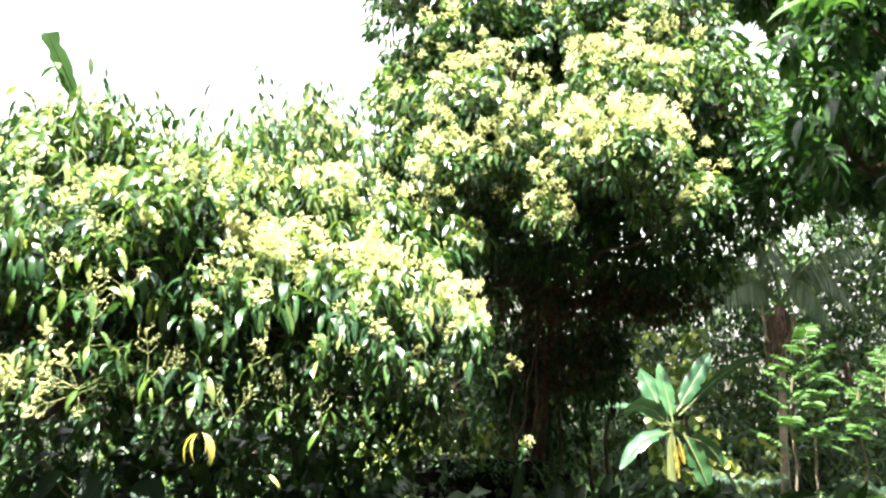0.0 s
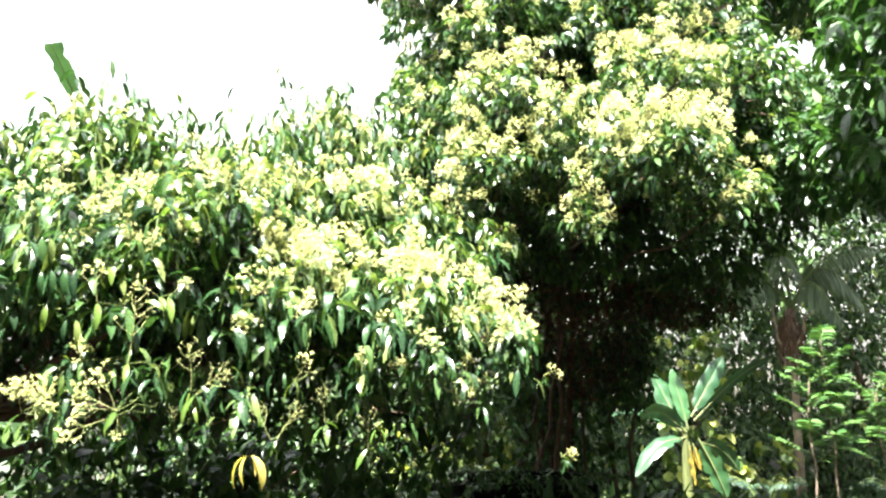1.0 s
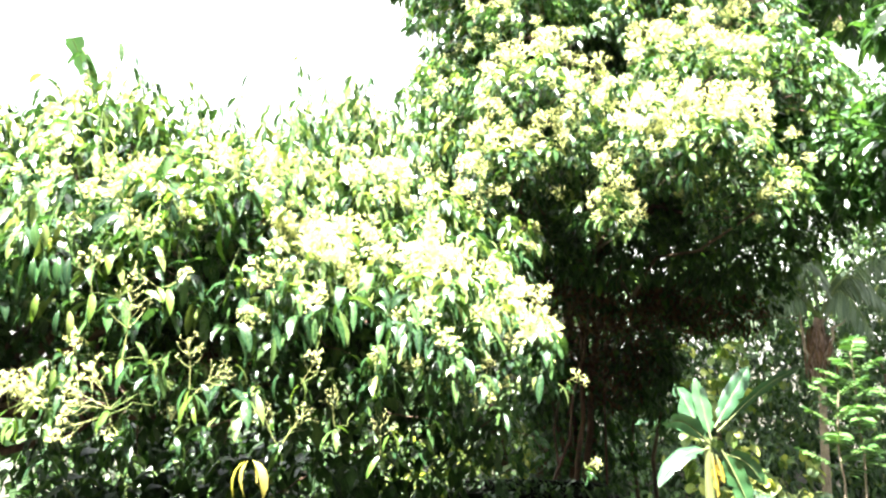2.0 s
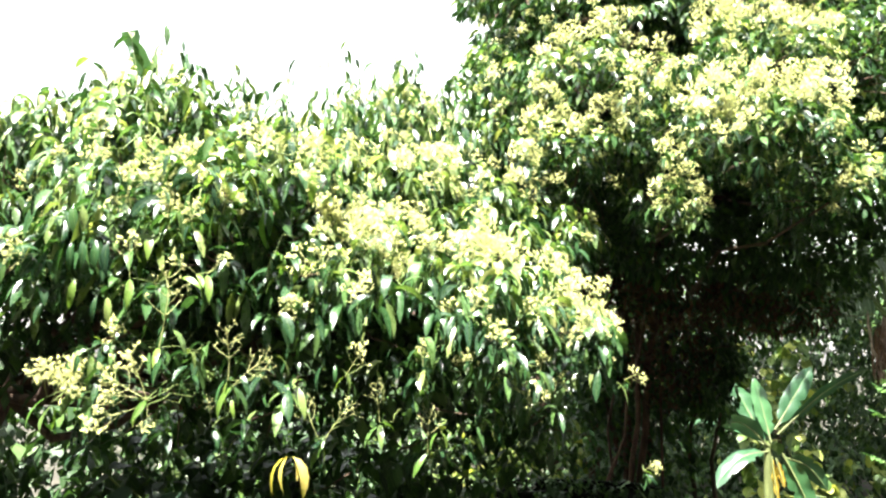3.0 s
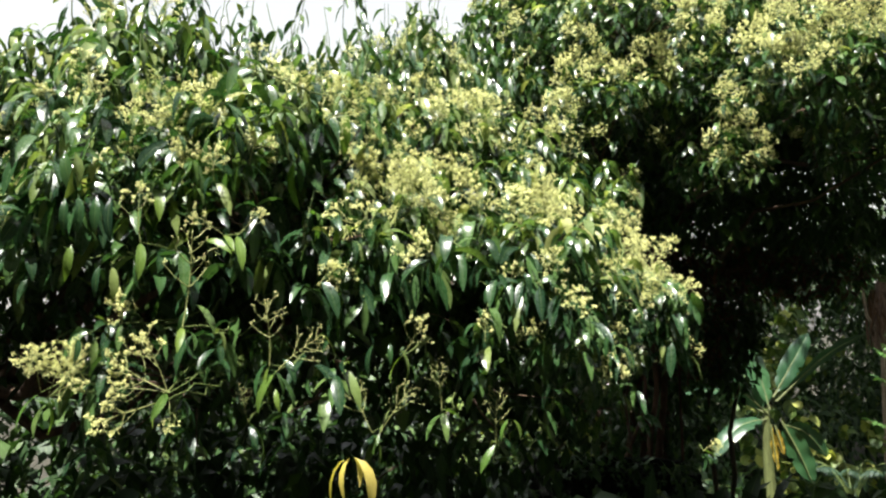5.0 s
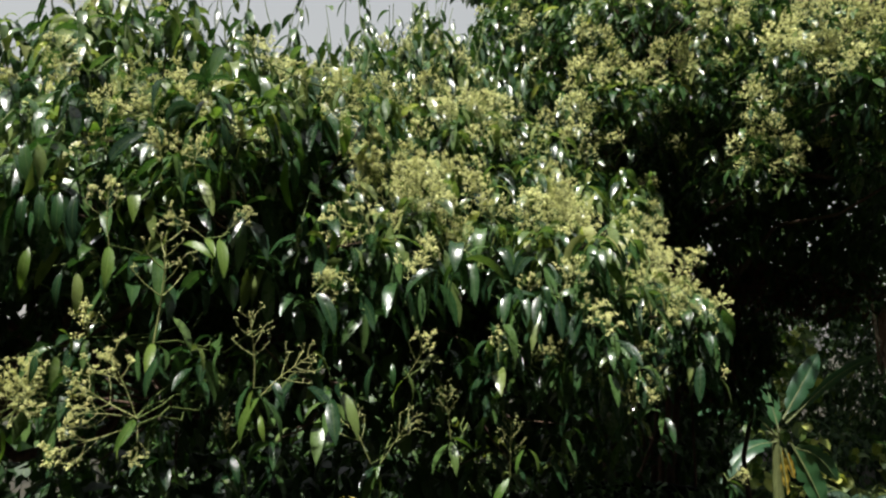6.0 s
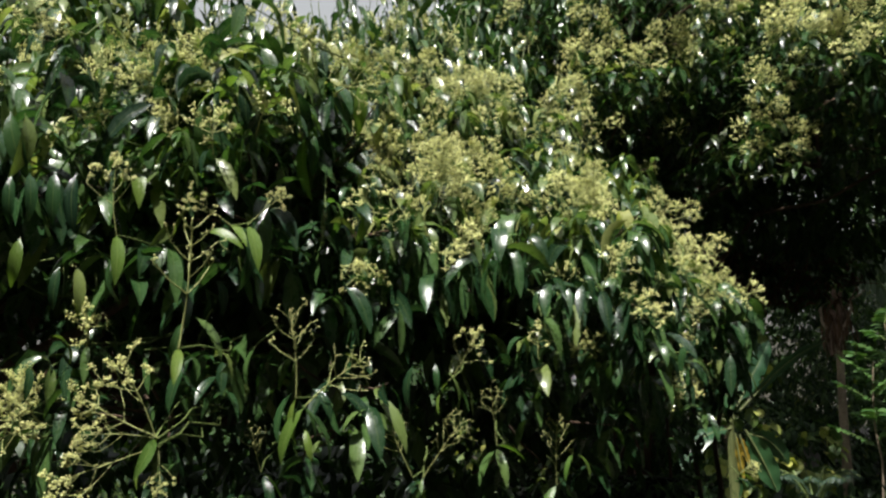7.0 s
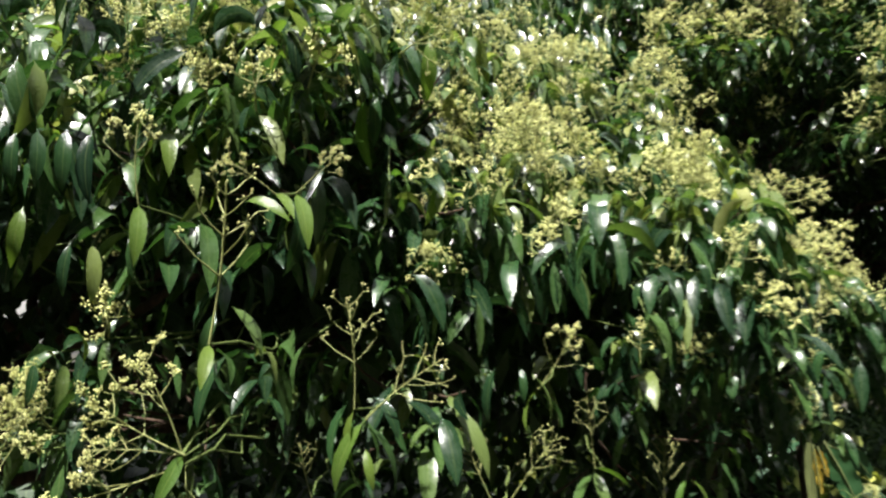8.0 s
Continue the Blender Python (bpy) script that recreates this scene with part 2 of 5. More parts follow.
def leaf_arrays(o, d, length, width, bend, profile, roll=0.5, fold=0.25):
    """Many arching leaves in one go: base o, first direction d (n, 3), length, width, bend (n,). The blade bows down, folds along its midrib and twists a little."""
    n, rows = len(o), len(profile)
    d = unit(d)
    s = unit(np.cross(d, UP) + 1e-4)[:, None, :]
    u = np.array([p[0] for p in profile])
    w = np.array([p[1] for p in profile])
    um, L = (u[1:] + u[:-1]) / 2, length[:, None, None]
    k = (1 - np.exp(-1.2 * bend[:, None] * um))[:, :, None]
    runs = unit(d[:, None, :] * (1 - 0.85 * k) - UP * k)
    mid = o[:, None, :] + L * np.concatenate((np.zeros((n, 1, 3)), np.cumsum(runs * np.diff(u)[None, :, None], axis=1)), axis=1)
    t = unit(np.concatenate((runs[:, :1], runs[:, 1:] + runs[:, :-1], runs[:, -1:]), axis=1))
    nn = np.cross(np.broadcast_to(s, t.shape), t)
    a = rng.normal(0, roll, n)[:, None, None] + rng.normal(0, 0.35, n)[:, None, None] * (u[None, :, None] - 0.2)
    s, nn = s * np.cos(a) + nn * np.sin(a), nn * np.cos(a) - s * np.sin(a)
    half = 0.5 * width[:, None, None] * w[None, :, None] * s
    lift = fold * 0.5 * width[:, None, None] * w[None, :, None] * nn
    # small far leaves are one strip, the others fold along a midrib
    across = 2 if rows < 4 else 3
    verts = np.stack((mid - half, mid + half) if across == 2 else (mid - half + lift, mid, mid + half + lift), axis=2)
    verts = verts.reshape(-1, 3)
    q = []
    for r in range(rows - 1):
        for c in range(across - 1):
            i = r * across + c
            q.append((i, i + 1, i + across + 1, i + across))
    faces = (np.array(q)[None] + (np.arange(n) * rows * across)[:, None, None]).reshape(-1, 4)
    uv = np.array([(uu_, v) for uu_ in u for v in np.linspace(0, 1, across)])
    return verts, faces, np.tile(uv, (n, 1))


def joined_leaves(name, o, d, length, width, bend, mat, parent, profile=LANCE_LOW, roll=0.5, label="", fold=0.25):
    v, f, uv = leaf_arrays(o - np.array(parent.matrix_basis.translation), d, length, width, bend, profile, roll, fold)
    ob = part(name, mesh_from(name, v, f, uv), mat, parent, label, "stuff")
    ob.matrix_parent_inverse = Matrix()
    return ob


def tube_arrays(points, radii, sides=6):
    """A tapered tube along points."""
    p = np.asarray(points, float)
    t = unit(np.gradient(p, axis=0))
    ref = np.array((1.0, 0, 0)) if abs(t[0][0]) < 0.8 else np.array((0, 1.0, 0))
    a = unit(np.cross(t, ref))
    b = np.cross(t, a)
    ang = np.arange(sides) * 2 * math.pi / sides
    r = np.asarray(radii, float)[:, None, None]
    v = p[:, None, :] + r * (np.cos(ang)[None, :, None] * a[:, None, :] + np.sin(ang)[None, :, None] * b[:, None, :])
    f = []
    for i in range(len(p) - 1):
        for j in range(sides):
            k = (j + 1) % sides
            f.append((i * sides + j, i * sides + k, (i + 1) * sides + k, (i + 1) * sides + j))
    return v.reshape(-1, 3), np.array(f)


def merge(chunks):
    vs, fs, base = [], [], 0
    for v, f in chunks:
        vs.append(v)
        fs.append(f + base)
        base += len(v)
    return np.concatenate(vs), np.concatenate(fs)


def limb(a, b, r0, r1, n=7, wobble=0.06, sag=0.0):
    """A crooked branch from a to b."""
    a, b = np.array(a, float), np.array(b, float)
    u = np.linspace(0, 1, n)[:, None]
    p = a + (b - a) * u
    size = np.linalg.norm(b - a)
    env = np.sin(math.pi * u)
    p = p + env * rng.normal(0, wobble * size, (n, 3)) * 0.5 + env * rng.normal(0, wobble * size, 3) - np.array((0, 0, sag)) * env
    return tube_arrays(p, r0 + (r1 - r0) * u[:, 0] ** 0.8)


def limb_part(name, a, b, r0, r1, mat, parent, **k):
    v, f = limb(a, b, r0, r1, **k)
    ob = part(name, mesh_from(name, v - np.array(parent.matrix_basis.translation), f), mat, parent)
    ob.matrix_parent_inverse = Matrix()
    return ob


def twig_ends(lobes, per_m2, deep=0.82, jitter=(0.8, 1.06), gaps=0.0, gap_size=0.5, side=1.0):
    """Ends of twigs over the outside of a crown of overlapping rounded lobes (x, y, z, rx, ry, rz), with outward directions."""
    pts, nrm = [], []
    lob = np.array(lobes, float)
    for l in lob:
        c, r = l[:3], l[3:]
        area = 4 * math.pi * ((r[0] * r[1]) ** 1.6 + (r[0] * r[2]) ** 1.6 + (r[1] * r[2]) ** 1.6) ** 0.625 / 3 ** 0.625
        n = int(area * per_m2)
        e = unit(rng.normal(size=(n, 3)))
        q = c + e * r * rng.uniform(*jitter, n)[:, None]
        keep = np.ones(n, bool)
        for m in lob:
            if m is not l:
                keep &= (((q - m[:3]) / m[3:]) ** 2).sum(1) > deep ** 2
        if gaps:
            keep &= np.array([noise.noise(Vector(x) / gap_size) > -0.5 + gaps for x in q], bool) if n else keep
        if side < 1:
            keep &= rng.random(n) < np.interp(e[:, 2], (-0.5, 0.05, 0.3), (0.3 * side, side, 1.0))
        pts.append(q[keep])
        nrm.append(unit(e / r)[keep])
    return np.concatenate(pts), np.concatenate(nrm)


def twig_leaves(p, nrm, pairs=4, size=0.13, slim=0.36, reach=0.05, droop=(0.55, 1.75), rise=0.35, spread=0.9, fall=0.0, hang=0.25):
    """Leaves in crossed pairs along the last stretch of each twig, hanging under their weight."""
    n = len(p)
    t = unit(nrm * 0.8 + UP * rise + rng.normal(0, 0.35, (n, 3)))
    a = unit(np.cross(t, rng.normal(size=(n, 3))))
    b = np.cross(t, a)
    os_, ds = [], []
    for k in range(pairs):
        for sgn in (1, -1):
            side = (a if k % 2 == 0 else b) * sgn + rng.normal(0, 0.25, (n, 3))
            os_.append(p - t * (reach * k + rng.uniform(0, 0.02, (n, 1))))
            sink = fall * rng.uniform(0.0, 1.0, (n, 1)) ** 0.7
            ds.append(unit(t * (0.75 - 0.12 * k) * (1 - 0.5 * sink) + side * spread * (1 - 0.35 * sink) - UP * (hang + 0.75 * sink)))
    o, d = np.concatenate(os_), np.concatenate(ds)
    keep = rng.random(len(o)) < 0.88
    o, d = o[keep], d[keep]
    L = size * rng.uniform(0.65, 1.25, len(o))
    return o, d, L, L * slim * rng.uniform(0.85, 1.15, len(o)), rng.uniform(*droop, len(o)), t


def inside(lobes, n, shrink=0.85):
    lob = np.array(lobes, float)
    vol = lob[:, 3] * lob[:, 4] * lob[:, 5]
    pick = rng.choice(len(lob), n, p=vol / vol.sum())
    e = unit(rng.normal(size=(n, 3))) * rng.random(n)[:, None] ** (1 / 3) * shrink
    return lob[pick, :3] + e * lob[pick, 3:]


def beads(c, r):
    """Small four-sided buds round the points c."""
    corners = np.array(((1, 1, 1), (-1, -1, 1), (-1, 1, -1), (1, -1, -1))) * 0.72
    v = c[:, None, :] + corners[None] * r[:, None, None]
    f = np.array(((0, 1, 3), (0, 2, 1), (0, 3, 2), (1, 2, 3)))[None] + (np.arange(len(c)) * 4)[:, None, None]
    return v.reshape(-1, 3), f.reshape(-1, 3)


def flower_head_mesh(name, length, tiers, buds, bud=0.0045, spread=0.5):
    """A loose branched flower head: thin pale stalks in pairs that fork and end in beads. Stands along +z."""
    tubes, ends = [], []
    top = np.array((rng.normal(0, 0.01), rng.normal(0, 0.01), length))
    stem = np.linspace(0, 1, 5)[:, None] * top + np.array((0.012, 0, 0)) * np.sin(np.linspace(0, 3, 5))[:, None]
    tubes.append(tube_arrays(stem, np.linspace(0.0028, 0.0016, 5), 4))
    ends.append(top)
    for k in range(tiers):
        h = length * (0.35 + 0.6 * k / tiers)
        root = stem[0] + (top - stem[0]) * h / length
        turn = k * 1.57 + rng.normal(0, 0.3)
        size = length * spread * (1 - 0.55 * k / tiers)
        for sgn in (0, math.pi):
            w = np.array((math.cos(turn + sgn), math.sin(turn + sgn), 0.55))
            tip = root + w * size * rng.uniform(0.75, 1.15)
            m = (root + tip) / 2 - np.array((0, 0, size * 0.1))
            tubes.append(tube_arrays(np.array((root, m, tip)), (0.0018, 0.0015, 0.0011), 3))
            ends.append(tip)
            for j in range(2):
                e2 = m + (tip - m) * 0.4 + rng.normal(0, 0.5, 3) * size * 0.45 + np.array((0, 0, 0.25 * size))
                tubes.append(tube_arrays(np.array((m, (m + e2) / 2, e2)), (0.0013, 0.0011, 0.0009), 3))
                ends.append(e2)
    v, f = merge(tubes)
    me = mesh_from(name, v, np.concatenate((f[:, (0, 1, 2)], f[:, (0, 2, 3)])))
    tri = len(me.polygons)
    c = np.repeat(np.array(ends), buds, axis=0)
    c = c + rng.normal(0, 0.0055, c.shape)
    bv, bf = beads(c, 1.1 * bud * rng.uniform(0.6, 1.35, len(c)))
    allv, allf = merge(((v, np.concatenate((f[:, (0, 1, 2)], f[:, (0, 2, 3)]))), (bv, bf)))
    bpy.data.meshes.remove(me)
    me = mesh_from(name, allv, allf)
    me.materials.append(flower_stalk_m)
    me.materials.append(flower_m)
    idx = np.zeros(len(allf), np.int32)
    idx[tri:] = 1
    me.polygons.foreach_set("material_index", idx)
    return me


flower_meshes = [flower_head_mesh("flower_head", l, t, b, s_, w) for l, t, b, s_, w in
                 ((0.15, 4, 9, 0.0029, 0.5), (0.19, 5, 8, 0.0028, 0.42), (0.13, 4, 9, 0.0029, 0.55), (0.21, 4, 9, 0.003, 0.5), (0.16, 3, 10, 0.0029, 0.6))]
far_flower_meshes = [flower_head_mesh("flower_head", l, t, b, s_, w) for l, t, b, s_, w in
                     ((0.15, 4, 5, 0.0038, 0.5), (0.19, 5, 4, 0.0038, 0.42), (0.13, 4, 5, 0.0038, 0.55), (0.18, 4, 5, 0.004, 0.5))]


def panicle_mesh(name, tiers, knobs, bud):
    """A flower stalk 1 long along +z: opposite arms in crossed pairs, each ending in small forks with a tight bunch of buds."""
    tubes, ends = [], []
    h = np.linspace(0, 1, 7)
    stem = np.stack((0.03 * np.sin(h * 3.0), 0.02 * np.sin(h * 4.2), h), 1)
    tubes.append(tube_arrays(stem, np.linspace(0.009, 0.006, 7), 5))
    ends.append(stem[-1])
    for k in range(tiers):
        at_h = 0.42 + 0.5 * k / (tiers - 1)
        root = np.array([np.interp(at_h, h, stem[:, i]) for i in range(3)])
        arm = 0.3 * (1 - 0.55 * k / (tiers - 1))
        for sgn in (0, math.pi):
            turn = k * 1.57 + 0.4 + sgn + rng.normal(0, 0.25)
            size = arm * rng.uniform(0.75, 1.2)
            w = np.array((math.cos(turn), math.sin(turn), 0.7))
            tip = root + w * size + np.array((0, 0, 0.15 * size))
            tubes.append(tube_arrays(np.array((root, root + w * size * 0.55, tip)), (0.0062, 0.0055, 0.005), 4))
            for j in range(2):
                e = tip + rng.normal(0, 0.22, 3) * size + np.array((0, 0, 0.18 * size))
                tubes.append(tube_arrays(np.array((tip, (tip + e) / 2, e)), (0.0052, 0.0048, 0.0045), 3))
                ends.append(e)
    bud_at = []
    for e in ends:
        for j in range(knobs):
            q = e + unit(rng.normal(size=3) + (0, 0, 0.5)) * rng.uniform(0.012, 0.06 if knobs > 3 else 0.03)
            tubes.append(tube_arrays(np.array((e, (e + q) / 2, q)), (0.005, 0.004, 0.004), 3))
            bud_at.append(q)
    v, f = merge(tubes)
    f = np.concatenate((f[:, (0, 1, 2)], f[:, (0, 2, 3)]))
    tri = len(f)
    bud_at = np.array(bud_at)
    allv, allf = merge(((v, f), beads(bud_at, 1.1 * bud * rng.uniform(0.7, 1.3, len(bud_at)))))
    me = mesh_from(name, allv, allf)
    me.materials.append(flower_stalk_m)
    me.materials.append(flower_m)
    idx = np.zeros(len(allf), np.int32)
    idx[tri:] = 1
    me.polygons.foreach_set("material_index", idx)
    return me


full_panicles = [panicle_mesh("panicle", 4, 20, 0.0105) for _ in range(3)]
bare_panicles = [panicle_mesh("bare_panicle", 5, 2, 0.0085) for _ in range(3)]


def turned(p, axis, spin, scale=1.0):
    q = Vector(axis).to_track_quat("Z", "Y").to_matrix().to_4x4()
    return Matrix.Translation(p) @ q @ Matrix.Rotation(spin, 4, "Z") @ Matrix.Diagonal((scale, scale, scale, 1))


def add_flowers(tree, points, dirs, meshes, size=(0.8, 1.3), name="flower_head"):
    base = tree.matrix_basis.inverted()
    for p, d in zip(points, dirs):
        me = meshes[int(rng.integers(len(meshes)))]
        ob = new(name, me)
        ob.parent = tree
        ob.matrix_basis = base @ turned(p, d, rng.uniform(0, 6.3), rng.uniform(*size))


def in_zones(p, zones):
    hit = np.zeros(len(p), bool)
    for z in np.array(zones, float):
        hit |= (((p - z[:3]) / z[3:]) ** 2).sum(1) < 1
    return hit


# ---------------------------------------------------------------- ground
def ground_height(x, y):
    t = min(1.0, max(0.0, (y - 6.0) / 13.0))
    return -2.9 * t * t * (3 - 2 * t) + 0.12 * noise.noise(Vector((x * 0.35, y * 0.35, 0))) + 0.04 * noise.noise(Vector((x * 1.7, y * 1.7, 3)))


def axis_steps(reach, near, fine, far):
    s = [0.0]
    while s[-1] < reach:
        s.append(s[-1] + (fine if s[-1] < near else min(far, (s[-1] - near) * 0.35 + fine)))
    return [-v for v in reversed(s[1:])] + s


xs, ys = axis_steps(900, 14, 0.35, 200), [y + 8 for y in axis_steps(900, 16, 0.35, 200)]
gv = np.array([(x, y, ground_height(x, y)) for y in ys for x in xs])
nx = len(xs)
gf = np.array([(j * nx + i, j * nx + i + 1, (j + 1) * nx + i + 1, (j + 1) * nx + i) for j in range(len(ys) - 1) for i in range(nx - 1)])
ground = part("ground", mesh_from("ground", gv, gf), soil_m)
tagged(ground, "dark soil covered in leaf litter sloping down behind the trees", "ground", kind="structure")

# ---------------------------------------------------------------- builders of plants
leaf_shapes = []
for k in range(8):
    v, f, uv = leaf_arrays(np.zeros((1, 3)), np.array(((0.0, 1.0, 0.15),)), np.array((1.0,)), np.array((0.22,)), np.array((0.7 + 0.17 * k,)), LANCE, 0.25)
    v[:, 0] += 0.13 * (-1) ** k * (v[:, 1] ** 2 - 0.4 * v[:, 1])  # blades curve a little to one side
    leaf_shapes.append(mesh_from("leaf", v, f, uv))
tinted = {}


def add_leaf(tree, at, way, length, k, mat, spin=0.0, label=""):
    key = (k % 8, mat.name)
    if key not in tinted:
        tinted[key] = leaf_shapes[k % 8].copy()
    ob = part("leaf", tinted[key], mat, tree, label)
    q = Vector(way).to_track_quat("Y", "Z").to_matrix().to_4x4()
    ob.matrix_parent_inverse = Matrix()
    ob.matrix_basis = tree.matrix_basis.inverted() @ Matrix.Translation(at) @ q @ Matrix.Rotation(spin, 4, "Y") @ Matrix.Scale(length, 4)
    return ob


def fill(tree, lobes, n, size, mat, name="inner_foliage", slim=0.34, down=0.4, label="", shrink=0.75):
    q = inside(lobes, n, shrink)
    L = size * rng.uniform(0.7, 1.2, n)
    return joined_leaves(name, q, unit(rng.normal(size=q.shape) - UP * down), L, 1.1 * L * slim, rng.uniform(0.4, 1.2, n), mat, tree, LEAFLET, label=label)


def add_twigs(tree, ends, lobes, mat, every=3):
    root, lob, tubes = np.array(tree.matrix_basis.translation), np.array(lobes), []
    for e in ends[::every]:
        inner = lob[np.argmin(((lob[:, :3] - e) ** 2).sum(1)), :3]
        tubes.append(limb(e + (inner - e) * 0.65, e, 0.006, 0.002, n=4))
    v, f = merge(tubes)
    part("twig_mass", mesh_from("twig_mass", v - root, f), mat, tree, kind="stuff").matrix_parent_inverse = Matrix()


def foliage_and_pieces(tree, o, d, L, W, B, near, count, joined_mat, piece_mat, profile, bright_above=99.0):
    """The leaves of a crown: those picked by near, up to count of them, each by itself, the rest joined."""
    pick = rng.permutation(np.flatnonzero(near))[:count]
    rest = np.setdiff1d(np.arange(len(o)), pick)
    joined_leaves("foliage", o[rest], d[rest], L[rest], W[rest], B[rest], joined_mat, tree, profile, roll=0.8)
    for i in pick:
        # above this height some pieces turn lime green in place of sunlight
        brightened = o[i, 2] > bright_above and rng.random() < 0.45
        add_leaf(tree, o[i], d[i], L[i], int(rng.integers(8)), lime_m if brightened else piece_mat, rng.normal(0, 0.5))


def spray(tree, tip, lean, meshes, size, leaves=3, inner=(0.1, 0.45, -0.1)):
    """A single twig that reaches out of the crown: stalk, a few leaves and a flower head on top."""
    tip, lean = np.array(tip, float), np.array(lean, float)
    v, f = limb(tip + inner, tip, 0.0035, 0.0025, n=5, wobble=0.05)
    part("twig", mesh_from("twig", v - np.array(tree.matrix_basis.translation), f), stalk_m, tree).matrix_parent_inverse = Matrix()
    add_flowers(tree, [tip], [lean], meshes, (size, size))
    for k in range(leaves):
        a = rng.uniform(0, 6.3)
        way = (math.cos(a), -0.5 + 0.5 * math.sin(a), rng.uniform(-0.6, 0.2))
        add_leaf(tree, tip + (0, 0.02 * k, -0.012 * k), way, rng.uniform(0.08, 0.13), k, lime_m if k == 0 else leaf_single_m, rng.normal(0, 0.4))


def panicle(tree, base, top, meshes, leaves=0, inner=(0.03, 0.4, 0.03)):
    """A flower stalk from base to top at the end of a twig that comes out of the crown."""
    base, top = np.array(base, float), np.array(top, float)
    v, f = limb(base + inner, base, 0.0026, 0.002, n=6, wobble=0.07)
    part("twig", mesh_from("twig", v - np.array(tree.matrix_basis.translation), f), stalk_m, tree).matrix_parent_inverse = Matrix()
    size = float(np.linalg.norm(top - base))
    add_flowers(tree, [base], [top - base], meshes, (size, size), "flower_stalk")
    for k in range(leaves):
        a = rng.uniform(0, 6.3)
        add_leaf(tree, base + (0, 0.02 * k, -0.01 * k), (0.7 * math.cos(a), -0.4 + 0.4 * math.sin(a), rng.uniform(-1.0, -0.1)), rng.uniform(0.1, 0.15), k, lime_m if k == 0 else leaf_single_m, rng.normal(0, 0.4))


def banana_leaf(plant, base, tip, width, arch, mat, seed, label="", roll=0.0, blade=BLADE):
    """A long blade with a thick midrib, wavy and torn a little along its side veins."""
    r = np.random.default_rng(seed)
    base, tip = np.array(base, float), np.array(tip, float)
    rows = 26
    u = np.linspace(0, 1, rows)
    way = tip - base
    mid = base + way * u[:, None] + UP * (arch * np.sin(math.pi * u ** 1.15))[:, None]
    t = unit(np.gradient(mid, axis=0))
    s = unit(np.cross(t, UP) + np.array((0.02, 0.01, 0)))
    nn = np.cross(s, t)
    s, nn = s * math.cos(roll) + nn * math.sin(roll), nn * math.cos(roll) - s * math.sin(roll)
    prof = np.interp(u, [p[0] for p in blade], [p[1] for p in blade])
    verts, faces, uvs = [], [], []
    for side in (-1, 1):
        tear = np.where(r.random(rows) < 0.1, r.uniform(0.6, 0.85, rows), 1.0)
        w = 0.5 * width * prof * tear
        wave = 0.035 * width * np.sin(u * 23 + r.uniform(0, 6)) + 0.22 * w
        i0 = sum(len(x) for x in verts)
        inner, half_w = mid, mid + s * (side * w * 0.55)[:, None] + nn * (0.5 * wave)[:, None]
        outer = mid + s * (side * w)[:, None] + nn * (wave - 0.22 * w)[:, None]
        verts.append(np.stack((inner, half_w, outer), 1).reshape(-1, 3))
        uvs += [(a, 0.5 + side * b) for a in u for b in (0.0, 0.27, 0.5)]
        for k in range(rows - 1):
            for c in range(2):
                i = i0 + k * 3 + c
                faces.append((i, i + 1, i + 4, i + 3))
    v = np.concatenate(verts) - np.array(plant.matrix_basis.translation)
    ob = part("leaf", mesh_from("leaf", v, np.array(faces), np.array(uvs)), mat, plant, label)
    ob.matrix_parent_inverse = Matrix()
    v, f = tube_arrays(mid - nn * 0.01, np.linspace(0.03, 0.005, rows), 5)
    rib = part("midrib", mesh_from("midrib", v - np.array(plant.matrix_basis.translation), f), banana_stem_m, ob)
    rib.matrix_parent_inverse = Matrix()
    return ob


def frond(palm, base, tip, arch, drop, n=46, name="frond", size=0.5, mat=None):
    """A palm frond: arched stalk, two rows of narrow leaflets that hang."""
    base, tip = np.array(base, float), np.array(tip, float)
    u = np.linspace(0, 1, n)
    mid = base + (tip - base) * u[:, None] + UP * (arch * np.sin(math.pi * u ** 0.9))[:, None]
    t = unit(np.gradient(mid, axis=0))
    s = unit(np.cross(t, UP) + np.array((0.01, 0.02, 0)))
    keep = u > 0.2
    k = keep.sum()
    o = np.concatenate((mid[keep], mid[keep]))
    d = np.concatenate((t[keep] * 0.5 + s[keep], t[keep] * 0.5 - s[keep])) - UP * drop
    L = np.tile(size * np.sin(math.pi * np.clip(u[keep] * 0.85 + 0.1, 0, 1)) + 0.05, 2) * rng.uniform(0.85, 1.1, 2 * k)
    v, f, uv = leaf_arrays(o - np.array(palm.matrix_basis.translation), d, L, np.full(2 * k, 0.034 * size / 0.5), rng.uniform(0.5, 1.2, 2 * k), LEAFLET, 0.3)
    ob = part(name, mesh_from(name, v, f, uv), mat or palm_m, palm)
    ob.matrix_parent_inverse = Matrix()
    v, f = tube_arrays(mid - np.array(palm.matrix_basis.translation), np.linspace(0.03, 0.006, n), 5)
    part("midrib", mesh_from("midrib", v, f), stalk_m, ob).matrix_parent_inverse = Matrix()


